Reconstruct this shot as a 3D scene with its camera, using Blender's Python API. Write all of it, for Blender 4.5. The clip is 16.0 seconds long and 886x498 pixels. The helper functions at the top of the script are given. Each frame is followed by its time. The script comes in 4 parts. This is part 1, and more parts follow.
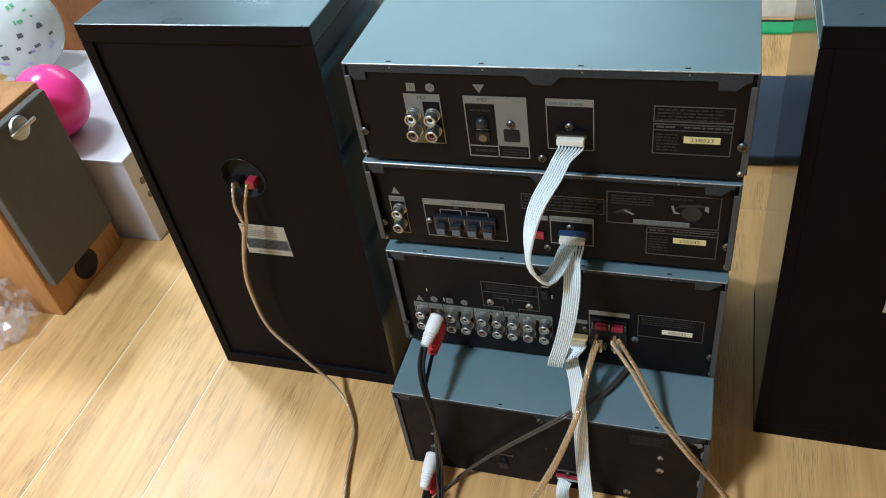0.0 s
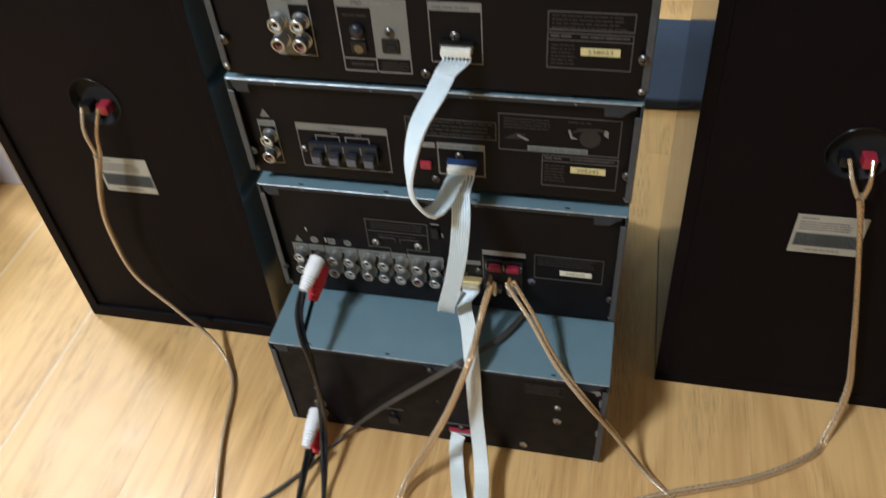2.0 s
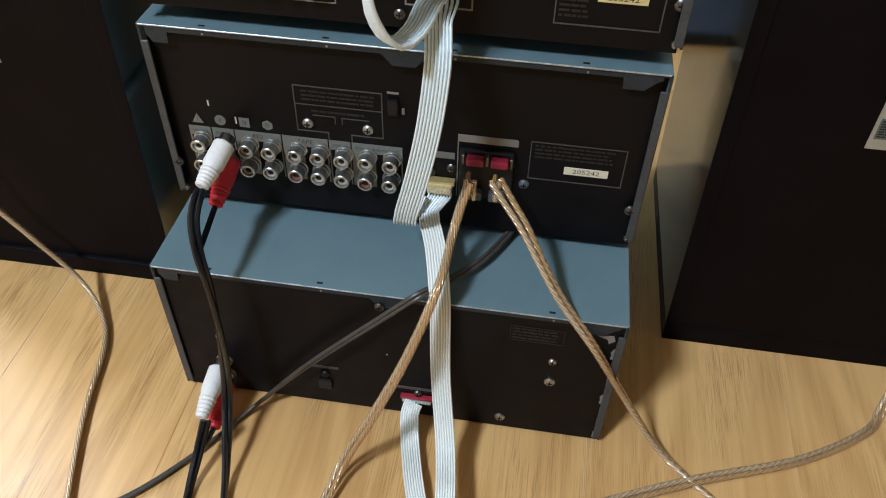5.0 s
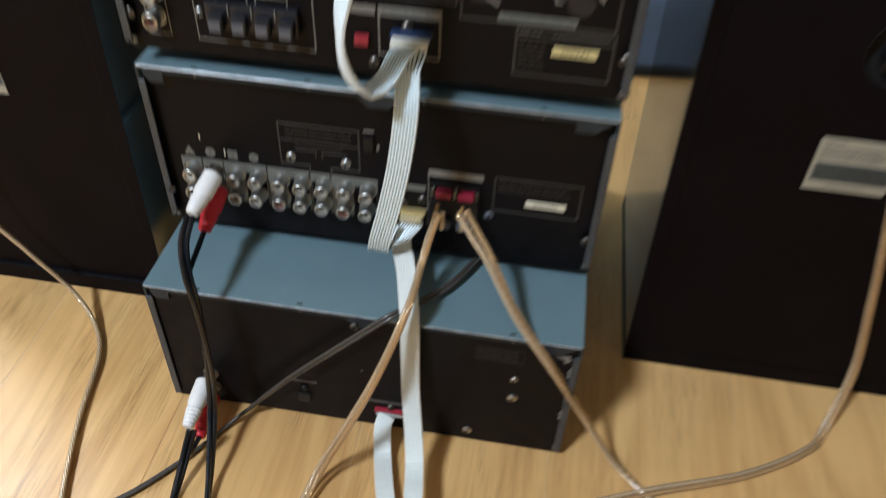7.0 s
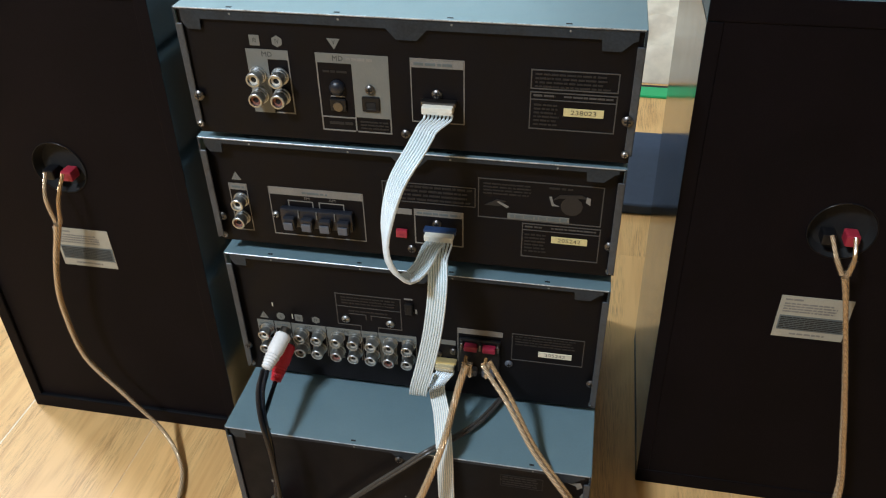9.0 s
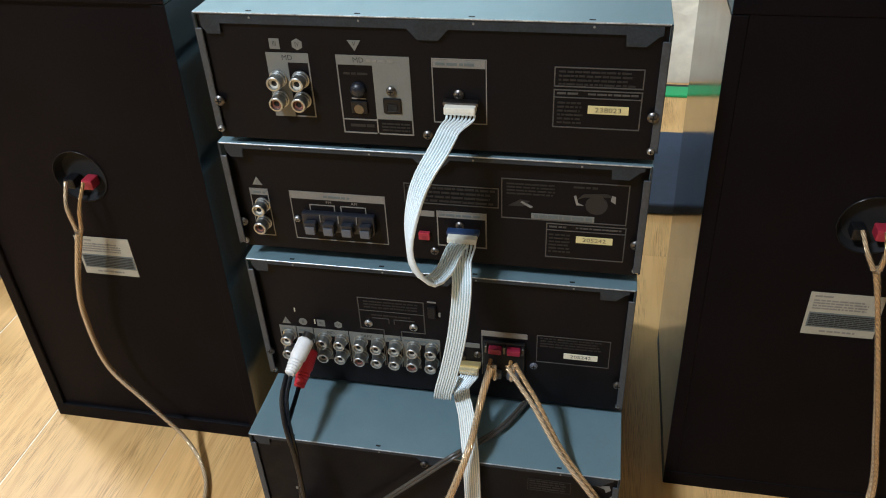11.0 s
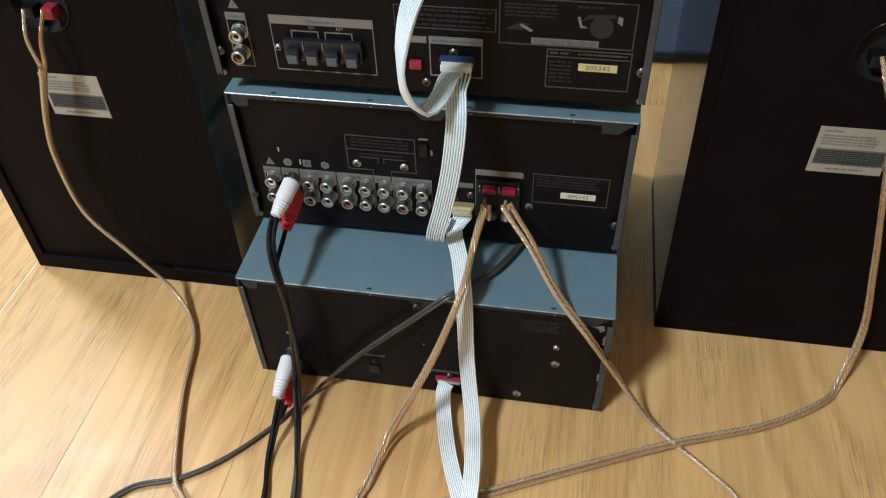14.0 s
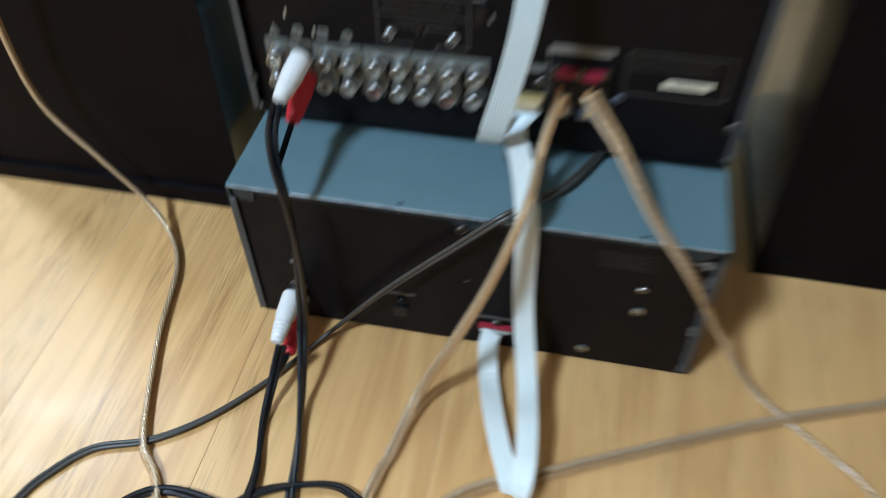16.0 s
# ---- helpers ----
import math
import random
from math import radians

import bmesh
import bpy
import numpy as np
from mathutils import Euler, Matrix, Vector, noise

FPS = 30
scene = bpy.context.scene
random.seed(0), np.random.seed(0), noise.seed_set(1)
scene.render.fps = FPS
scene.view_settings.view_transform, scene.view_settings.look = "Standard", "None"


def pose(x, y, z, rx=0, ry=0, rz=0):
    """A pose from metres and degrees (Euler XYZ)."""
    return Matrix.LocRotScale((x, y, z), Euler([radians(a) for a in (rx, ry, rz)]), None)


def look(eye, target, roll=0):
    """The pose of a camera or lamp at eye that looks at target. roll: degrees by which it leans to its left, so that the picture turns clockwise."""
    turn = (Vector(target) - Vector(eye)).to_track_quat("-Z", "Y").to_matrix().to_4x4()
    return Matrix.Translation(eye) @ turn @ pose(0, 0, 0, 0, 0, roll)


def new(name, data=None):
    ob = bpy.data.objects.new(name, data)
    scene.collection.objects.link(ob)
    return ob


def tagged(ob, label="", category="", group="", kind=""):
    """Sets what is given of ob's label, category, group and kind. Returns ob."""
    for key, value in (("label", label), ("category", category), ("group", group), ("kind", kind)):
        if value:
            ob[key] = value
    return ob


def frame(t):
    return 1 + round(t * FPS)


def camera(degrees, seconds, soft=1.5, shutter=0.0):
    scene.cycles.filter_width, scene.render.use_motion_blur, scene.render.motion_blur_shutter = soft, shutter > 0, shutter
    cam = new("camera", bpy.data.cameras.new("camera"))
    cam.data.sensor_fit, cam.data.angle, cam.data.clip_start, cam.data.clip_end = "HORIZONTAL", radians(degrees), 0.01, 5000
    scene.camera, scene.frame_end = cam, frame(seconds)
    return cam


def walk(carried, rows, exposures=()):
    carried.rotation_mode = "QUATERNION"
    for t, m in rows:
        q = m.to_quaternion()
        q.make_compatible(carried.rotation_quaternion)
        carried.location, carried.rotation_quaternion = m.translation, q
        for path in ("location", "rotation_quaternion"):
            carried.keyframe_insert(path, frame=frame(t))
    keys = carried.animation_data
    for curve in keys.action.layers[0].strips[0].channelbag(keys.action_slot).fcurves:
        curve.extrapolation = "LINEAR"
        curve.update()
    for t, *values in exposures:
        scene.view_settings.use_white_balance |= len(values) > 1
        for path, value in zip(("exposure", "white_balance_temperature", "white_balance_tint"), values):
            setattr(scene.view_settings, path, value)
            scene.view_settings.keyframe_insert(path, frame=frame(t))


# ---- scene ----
cam = camera(57.83, 16.0, 1.05, 1.0)
walk(cam, [
    (0.0, look((0.1061, -0.4053, 0.6977), (-0.0381, -0.0616, 0.3645), -10.26)),
    (0.5, look((0.1078, -0.4036, 0.6925), (-0.0307, -0.0590, 0.3577), -9.47)),
    (1.0, look((0.1159, -0.3794, 0.6614), (0.0127, -0.0242, 0.3250), -5.94)),
    (1.5, look((0.1190, -0.3744, 0.6456), (0.0180, -0.0325, 0.2949), -6.28)),
    (2.0, look((0.1186, -0.3706, 0.6353), (0.0257, -0.0301, 0.2812), -5.06)),
    (2.5, look((0.1159, -0.3516, 0.6042), (0.0350, -0.0202, 0.2386), -2.91)),
    (3.0, look((0.0939, -0.2948, 0.5271), (0.0055, 0.0466, 0.1727), -1.72)),
    (3.2, look((0.0909, -0.3014, 0.4905), (0.0093, 0.0500, 0.1443), -0.51)),
    (3.5, look((0.0886, -0.3050, 0.4673), (0.0185, 0.0416, 0.1138), 0.53)),
    (4.0, look((0.0826, -0.3026, 0.4564), (0.0292, 0.0483, 0.1043), 2.02)),
    (6.5, look((0.0736, -0.3059, 0.4590), (0.0267, 0.0521, 0.1132), 1.49)),
    (7.0, look((0.0933, -0.3232, 0.4895), (0.0466, 0.0387, 0.1476), 2.68)),
    (7.2, look((0.1093, -0.3440, 0.5234), (0.0444, 0.0225, 0.1896), 0.97)),
    (7.5, look((0.1167, -0.3709, 0.5557), (0.0448, -0.0045, 0.2231), 0.36)),
    (8.0, look((0.1172, -0.3867, 0.5803), (0.0456, -0.0005, 0.2709), 0.16)),
    (8.5, look((0.1139, -0.3824, 0.5842), (0.0381, 0.0093, 0.2828), -0.18)),
    (9.0, look((0.1114, -0.3814, 0.5881), (0.0317, 0.0159, 0.2952), -1.20)),
    (9.5, look((0.1088, -0.3809, 0.5854), (0.0246, 0.0165, 0.2939), -2.14)),
    (12.0, look((0.1034, -0.3796, 0.5835), (0.0159, 0.0185, 0.2939), -3.00)),
    (12.5, look((0.1031, -0.3785, 0.5864), (0.0167, 0.0171, 0.2931), -3.14)),
    (13.0, look((0.0996, -0.3750, 0.5707), (0.0206, -0.0045, 0.2444), -3.08)),
    (13.5, look((0.0981, -0.3762, 0.5530), (0.0251, -0.0205, 0.2092), -2.55)),
    (14.0, look((0.0954, -0.3760, 0.5493), (0.0248, -0.0276, 0.1976), -2.39)),
    (14.5, look((0.0949, -0.3760, 0.5480), (0.0248, -0.0309, 0.1930), -2.35)),
    (15.0, look((0.0926, -0.3746, 0.5448), (0.0248, -0.0361, 0.1832), -2.14)),
    (15.5, look((0.0885, -0.3725, 0.5318), (0.0219, -0.0383, 0.1660), -1.91)),
    (15.8, look((0.0731, -0.3457, 0.4790), (0.0074, -0.0079, 0.1163), -1.14)),
    (16.0, look((0.0548, -0.3031, 0.4291), (-0.0190, 0.0260, 0.0601), -1.33)),
], exposures=[(0.0, 0.0, 6200, 8), (1.5, 0.0, 6380, 10), (15.1, 0.0, 6380, 10), (15.5, 0.0, 6150, 7), (16.0, 0.0, 5600, 3)])

# ---- world and light ----
S = 0.1  # all lengths below are in tenths of a metre
world = bpy.data.worlds.new("world")
scene.world = world
world.use_nodes = True
sky = world.node_tree.nodes.new("ShaderNodeTexSky")
sky.sky_type, sky.sun_disc, sky.sun_elevation, sky.sun_rotation = "NISHITA", False, radians(35), radians(200)
back = world.node_tree.nodes["Background"]
world.node_tree.links.new(sky.outputs["Color"], back.inputs["Color"])
back.inputs["Strength"].default_value = 0.1


def area_lamp(name, eye, target, sx, sy, power, colour, shape="RECTANGLE"):
    data = bpy.data.lights.new(name, "AREA")
    data.shape, data.size, data.size_y, data.energy, data.color = shape, sx, sy, power, colour
    ob = new(name, data)
    ob.matrix_world = look(eye, target)
    return ob


area_lamp("ceiling_lamp_light", (-0.97, -1.39, 2.27), (-0.97, -1.39, 0), 0.4, 0.4, 82, (0.84, 0.96, 1.10), "DISK")
area_lamp("side_lamp_light", (-1.72, 0.88, 2.27), (-1.72, 0.88, 0), 0.5, 0.5, 50, (0.87, 0.96, 1.08), "DISK")
# unseen cool source, added to put sheen on the tops
area_lamp("added_window_light", (-1.05, 2.72, 1.82), (-1.05, 0, 1.82), 2.0, 0.56, 23, (0.60, 0.91, 1.0))

# ---- materials ----
def material(name, colour, rough=0.5, metal=0.0, **more):
    m = bpy.data.materials.new(name)
    m.use_nodes = True
    b = m.node_tree.nodes["Principled BSDF"]
    b.inputs["Base Color"].default_value = (*colour, 1)
    b.inputs["Roughness"].default_value = rough
    b.inputs["Metallic"].default_value = metal
    for k, v in more.items():
        b.inputs[k.replace("_", " ")].default_value = v
    return m


def vary(m, colour, amount=0.15, scale=6.0, fine=60.0, bump=0.05, rough=None, stretch=(1, 1, 1)):
    """Two scales of noise on the colour, the gloss and the relief."""
    t = m.node_tree
    n, l = t.nodes, t.links
    b = n["Principled BSDF"]
    co = n.new("ShaderNodeTexCoord")
    mp = n.new("ShaderNodeMapping")
    mp.inputs["Scale"].default_value = stretch
    l.new(co.outputs["Object"], mp.inputs["Vector"])
    big, small = n.new("ShaderNodeTexNoise"), n.new("ShaderNodeTexNoise")
    for k, s in ((big, scale), (small, fine)):
        k.inputs["Scale"].default_value = s / S
        k.inputs["Detail"].default_value = 5
        l.new(mp.outputs["Vector"], k.inputs["Vector"])
    both = n.new("ShaderNodeMath")
    both.operation = "ADD"
    l.new(big.outputs["Fac"], both.inputs[0])
    l.new(small.outputs["Fac"], both.inputs[1])
    ramp = n.new("ShaderNodeMapRange")
    ramp.inputs["From Min"].default_value, ramp.inputs["From Max"].default_value = 0.6, 1.4
    ramp.inputs["To Min"].default_value, ramp.inputs["To Max"].default_value = 1 - amount, 1 + amount
    l.new(both.outputs[0], ramp.inputs["Value"])
    mul = n.new("ShaderNodeVectorMath")
    mul.operation = "SCALE"
    mul.inputs[0].default_value = colour
    l.new(ramp.outputs["Result"], mul.inputs["Scale"])
    l.new(mul.outputs["Vector"], b.inputs["Base Color"])
    if rough:
        rr = n.new("ShaderNodeMapRange")
        rr.inputs["From Min"].default_value, rr.inputs["From Max"].default_value = 0.35, 0.65
        rr.inputs["To Min"].default_value, rr.inputs["To Max"].default_value = rough
        l.new(big.outputs["Fac"], rr.inputs["Value"])
        l.new(rr.outputs["Result"], b.inputs["Roughness"])
    if bump:
        bp = n.new("ShaderNodeBump")
        bp.inputs["Strength"].default_value, bp.inputs["Distance"].default_value = bump, 0.001
        l.new(small.outputs["Fac"], bp.inputs["Height"])
        l.new(bp.outputs["Normal"], b.inputs["Normal"])
    return m


def shade(name, colour, rough=0.5, metal=0.0, amount=0.15, scale=6.0, fine=60.0, bump=0.05, span=None, stretch=(1, 1, 1), **more):
    return vary(material(name, colour, rough, metal, **more), colour, amount, scale, fine, bump, span, stretch)


def wood(name, light, dark, rough=0.35, along="Y", scale=1.0, gloss=0.5):
    """Long-grained wood; each piece shifts its grain and tone by its own random number."""
    m = material(name, light, rough, Specular_IOR_Level=gloss)
    t = m.node_tree
    n, l = t.nodes, t.links
    b = n["Principled BSDF"]
    co, info = n.new("ShaderNodeTexCoord"), n.new("ShaderNodeObjectInfo")
    shift = n.new("ShaderNodeVectorMath")
    shift.operation = "MULTIPLY_ADD"
    l.new(info.outputs["Random"], shift.inputs[0])
    shift.inputs[1].default_value = (7.3, 13.7, 3.1)
    l.new(co.outputs["Object"], shift.inputs[2])
    def noise_node(sc, detail, dist):
        mp = n.new("ShaderNodeMapping")
        mp.inputs["Scale"].default_value = sc
        l.new(shift.outputs["Vector"], mp.inputs["Vector"])
        k = n.new("ShaderNodeTexNoise")
        k.inputs["Scale"].default_value, k.inputs["Detail"].default_value, k.inputs["Distortion"].default_value = scale, detail, dist
        l.new(mp.outputs["Vector"], k.inputs["Vector"])
        return k
    st = {"Y": lambda a, c: (a, c, a), "Z": lambda a, c: (a, a, c), "X": lambda a, c: (c, a, a)}[along]
    broad, fibre, pore = noise_node(st(11, 1.3), 3, 2.2), noise_node(st(85, 4.0), 6, 1.2), noise_node(st(1150, 36), 2, 0.3)
    ramp = n.new("ShaderNodeValToRGB")
    ramp.color_ramp.elements[0].position, ramp.color_ramp.elements[0].color = 0.32, (*dark, 1)
    ramp.color_ramp.elements[1].position, ramp.color_ramp.elements[1].color = 0.62, (*light, 1)
    mix = n.new("ShaderNodeMix")
    mix.inputs["Factor"].default_value = 0.38
    l.new(broad.outputs["Fac"], mix.inputs["A"])
    l.new(fibre.outputs["Fac"], mix.inputs["B"])
    l.new(mix.outputs["Result"], ramp.inputs["Fac"])
    pr = n.new("ShaderNodeMapRange")
    pr.inputs["From Min"].default_value, pr.inputs["From Max"].default_value = 0.31, 0.49
    pr.inputs["To Min"].default_value, pr.inputs["To Max"].default_value = 0.64, 1.0
    clump = n.new("ShaderNodeMath")
    clump.operation = "MULTIPLY_ADD"
    clump.inputs[1].default_value = 0.6
    l.new(broad.outputs["Fac"], clump.inputs[0])
    less = n.new("ShaderNodeMath")
    less.operation = "SUBTRACT"
    less.inputs[1].default_value = 0.3
    l.new(pore.outputs["Fac"], less.inputs[0])
    l.new(less.outputs[0], clump.inputs[2])
    l.new(clump.outputs[0], pr.inputs["Value"])
    tone = n.new("ShaderNodeMapRange")
    tone.inputs["To Min"].default_value, tone.inputs["To Max"].default_value = 0.93, 1.06
    l.new(info.outputs["Random"], tone.inputs["Value"])
    both = n.new("ShaderNodeMath")
    both.operation = "MULTIPLY"
    l.new(pr.outputs["Result"], both.inputs[0])
    l.new(tone.outputs["Result"], both.inputs[1])
    out = n.new("ShaderNodeVectorMath")
    out.operation = "SCALE"
    l.new(ramp.outputs["Color"], out.inputs[0])
    l.new(both.outputs[0], out.inputs["Scale"])
    l.new(out.outputs["Vector"], b.inputs["Base Color"])
    rr = n.new("ShaderNodeMapRange")
    rr.inputs["To Min"].default_value, rr.inputs["To Max"].default_value = rough - 0.08, rough + 0.1
    l.new(broad.outputs["Fac"], rr.inputs["Value"])
    l.new(rr.outputs["Result"], b.inputs["Roughness"])
    bp = n.new("ShaderNodeBump")
    bp.inputs["Strength"].default_value, bp.inputs["Distance"].default_value = 0.12, 0.0006
    l.new(fibre.outputs["Fac"], bp.inputs["Height"])
    l.new(bp.outputs["Normal"], b.inputs["Normal"])
    return m


def plank_wood(name, light, dark, rough, gloss):
    """Printed oak: wandering grain lines, fine fibre, and dark pores that gather in patches; each plank has its own cut."""
    m = material(name, light, rough, Specular_IOR_Level=gloss)
    n, l = m.node_tree.nodes, m.node_tree.links
    b = n["Principled BSDF"]
    co, info = n.new("ShaderNodeTexCoord"), n.new("ShaderNodeObjectInfo")
    shift = n.new("ShaderNodeVectorMath")
    shift.operation = "MULTIPLY_ADD"
    l.new(info.outputs["Random"], shift.inputs[0])
    shift.inputs[1].default_value = (7.3, 13.7, 3.1)
    l.new(co.outputs["Object"], shift.inputs[2])

    def grain(across, along, detail, dist=0.0):
        mp = n.new("ShaderNodeMapping")
        mp.inputs["Scale"].default_value = (across, along, across)
        l.new(shift.outputs["Vector"], mp.inputs["Vector"])
        k = n.new("ShaderNodeTexNoise")
        k.inputs["Scale"].default_value, k.inputs["Detail"].default_value, k.inputs["Distortion"].default_value = 1.0, detail, dist
        l.new(mp.outputs["Vector"], k.inputs["Vector"])
        return k.outputs["Fac"]

    def calc(op, a, c, add=None):
        k = n.new("ShaderNodeMath")
        k.operation = op
        for q, v in enumerate((a, c, add)):
            if v is None:
                continue
            if isinstance(v, (int, float)):
                k.inputs[q].default_value = v
            else:
                l.new(v, k.inputs[q])
        return k.outputs[0]

    def span(v, a, c, lo, hi):
        k = n.new("ShaderNodeMapRange")
        for key, val in (("From Min", a), ("From Max", c), ("To Min", lo), ("To Max", hi)):
            k.inputs[key].default_value = val
        l.new(v, k.inputs["Value"])
        return k.outputs["Result"]

    broad = grain(8.5, 1.1, 2, 0.5)
    rings = span(calc("SINE", calc("MULTIPLY", broad, 68.0), 0.0), -1.0, 0.3, 0.0, 1.0)
    fibre = grain(190, 6.0, 5, 0.4)
    patch = span(grain(24, 5.0, 3), 0.42, 0.62, 0.0, 1.0)
    pore = calc("MULTIPLY", span(grain(2000, 40, 2), 0.50, 0.64, 0.0, 0.5), patch)
    tone = calc("MULTIPLY_ADD", rings, 0.32, calc("MULTIPLY_ADD", fibre, 0.95, span(broad, 0.3, 0.7, -0.28, 0.22)))
    ramp = n.new("ShaderNodeValToRGB")
    ramp.color_ramp.elements[0].position, ramp.color_ramp.elements[0].color = 0.12, (*dark, 1)
    ramp.color_ramp.elements[1].position, ramp.color_ramp.elements[1].color = 0.82, (*light, 1)
    l.new(tone, ramp.inputs["Fac"])
    keep = calc("MULTIPLY", calc("SUBTRACT", 1.0, pore), span(info.outputs["Random"], 0.0, 1.0, 0.94, 1.05))
    out = n.new("ShaderNodeVectorMath")
    out.operation = "SCALE"
    l.new(ramp.outputs["Color"], out.inputs[0])
    l.new(keep, out.inputs["Scale"])
    l.new(out.outputs["Vector"], b.inputs["Base Color"])
    l.new(span(grain(30, 30, 4), 0.3, 0.7, rough - 0.03, rough + 0.04), b.inputs["Roughness"])
    bp = n.new("ShaderNodeBump")
    bp.inputs["Strength"].default_value, bp.inputs["Distance"].default_value = 0.10, 0.0006
    l.new(fibre, bp.inputs["Height"])
    l.new(bp.outputs["Normal"], b.inputs["Normal"])
    return m


def strand(name, colour, dark, rough, metal):
    """A bundle of fine wires laid in a slow twist, with dashed highlights painted in; reads the length and the turn
    from the mesh's own map.
    """
    m = material(name, colour, rough, metal, Coat_Weight=0.9, Coat_Roughness=0.16)
    n, l = m.node_tree.nodes, m.node_tree.links
    b = n["Principled BSDF"]
    uv, wave = n.new("ShaderNodeTexCoord"), n.new("ShaderNodeTexWave")
    mp = n.new("ShaderNodeMapping")
    mp.inputs["Rotation"].default_value = (0, 0, 0.84)
    mp.inputs["Scale"].default_value = (10.0, 2.6, 1)
    l.new(uv.outputs["UV"], mp.inputs["Vector"])
    l.new(mp.outputs["Vector"], wave.inputs["Vector"])
    wave.inputs["Scale"].default_value, wave.inputs["Distortion"].default_value, wave.inputs["Detail"].default_value = 0.9, 1.2, 2
    long = n.new("ShaderNodeTexNoise")
    long.inputs["Scale"].default_value = 2.2
    l.new(uv.outputs["UV"], long.inputs["Vector"])
    both = n.new("ShaderNodeMath")
    both.operation = "MULTIPLY"
    l.new(wave.outputs["Fac"], both.inputs[0])
    l.new(long.outputs["Fac"], both.inputs[1])
    # the ramp's bright end paints dashed glints along the twist
    ramp = n.new("ShaderNodeValToRGB")
    ramp.color_ramp.elements[0].position, ramp.color_ramp.elements[0].color = 0.16, (*dark, 1)
    ramp.color_ramp.elements[1].position, ramp.color_ramp.elements[1].color = 0.46, (*colour, 1)
    l.new(both.outputs[0], ramp.inputs["Fac"])
    l.new(ramp.outputs["Color"], b.inputs["Base Color"])
    bp = n.new("ShaderNodeBump")
    bp.inputs["Strength"].default_value, bp.inputs["Distance"].default_value = 0.65, 0.0009
    l.new(wave.outputs["Fac"], bp.inputs["Height"])
    l.new(bp.outputs["Normal"], b.inputs["Normal"])
    return m


M_FLOOR = plank_wood("laminate oak", (0.73, 0.447, 0.182), (0.545, 0.302, 0.112), 0.36, 0.36)
# pale colour paints the highlight along the plank bevels
M_JOINT = shade("joint with painted bevel highlight", (0.82, 0.71, 0.53), 0.5)
M_HONEY = wood("honey veneer", (0.50, 0.235, 0.075), (0.40, 0.17, 0.05), 0.4, "Z")
M_BROWN = wood("brown furniture veneer", (0.24, 0.10, 0.045), (0.15, 0.06, 0.028), 0.45, "Z")
M_WALL = shade("plaster paint", (0.43, 0.40, 0.355), 0.85, amount=0.04)
M_DARKWALL = shade("dark grey wall paint", (0.10, 0.098, 0.10), 0.85, amount=0.06)
M_CEIL = shade("ceiling paint", (0.8, 0.81, 0.82), 0.9, amount=0.03)
M_COVER = shade("slate painted steel", (0.132, 0.208, 0.236), 0.34, amount=0.07, fine=90, bump=0.04, span=(0.32, 0.38), Specular_IOR_Level=0.6)
# wear on the cover's edge, brightened to paint its highlight
M_WORNGLINT = shade("worn edge with painted highlight", (0.42, 0.46, 0.49), 0.32, 0.5, amount=0.7, scale=14, fine=90)
M_FLANGE = shade("grey steel flange, scuffed", (0.046, 0.054, 0.063), 0.42, 0.1, amount=0.45, scale=9, fine=70, bump=0.08, span=(0.34, 0.5))
# darker copy of the cover's paint; shade of the upright faces is in the colour
M_LIP = shade("scuffed slate paint, darkened as shade", (0.019, 0.026, 0.033), 0.45, amount=0.45, scale=9, fine=70, bump=0.04, span=(0.4, 0.52), Specular_IOR_Level=0.28)
M_PANEL = shade("black painted steel", (0.0042, 0.0036, 0.0046), 0.5, amount=0.35, fine=120, bump=0.08, span=(0.42, 0.58), Specular_IOR_Level=0.14)
M_CAB = shade("black vinyl wood grain", (0.004, 0.0047, 0.006), 0.42, amount=0.3, fine=40, bump=0.15, span=(0.36, 0.5), stretch=(1, 1, 0.2), Specular_IOR_Level=0.18)
# black vinyl; its teal lift puts the reflected sheen into the colour
M_CABTOP = shade("satin black vinyl with painted sheen", (0.045, 0.085, 0.104), 0.3, amount=0.2, scale=3, fine=60, bump=0.03, span=(0.27, 0.34), Specular_IOR_Level=0.7)
M_CABSIDE = shade("black lacquer", (0.005, 0.007, 0.008), 0.1, amount=0.25, scale=3, fine=30, bump=0.0, span=(0.09, 0.14), Specular_IOR_Level=0.6, IOR=2.1)
M_BACK = shade("black fibreboard", (0.0040, 0.0025, 0.0035), 0.6, amount=0.35, scale=2, fine=80, bump=0.15, Specular_IOR_Level=0.09)
M_PRINT = shade("grey silk-screen ink", (0.19, 0.18, 0.158), 0.6, amount=0.2, fine=150)
M_FAINT = shade("faded silk-screen ink", (0.0105, 0.0098, 0.0098), 0.6, amount=0.4, fine=150)
M_LINE = shade("thin grey print", (0.058, 0.055, 0.05), 0.6, amount=0.35, fine=150)
M_BEIGE = shade("grey-beige ink", (0.155, 0.157, 0.138), 0.6, amount=0.12, fine=150)
M_INK = material("black ink", (0.02, 0.02, 0.02), 0.6)
M_LABEL = shade("grey foil label", (0.35, 0.325, 0.255), 0.5, amount=0.12, fine=120)
M_YELLOW = shade("yellowed paper sticker", (0.62, 0.53, 0.25), 0.6, amount=0.1, fine=120)
M_CREAM = shade("cream paper sticker", (0.66, 0.62, 0.48), 0.6, amount=0.1, fine=120)
M_CHROME = shade("nickel plate", (0.46, 0.47, 0.46), 0.4, 1.0, amount=0.15, fine=80, bump=0.05)
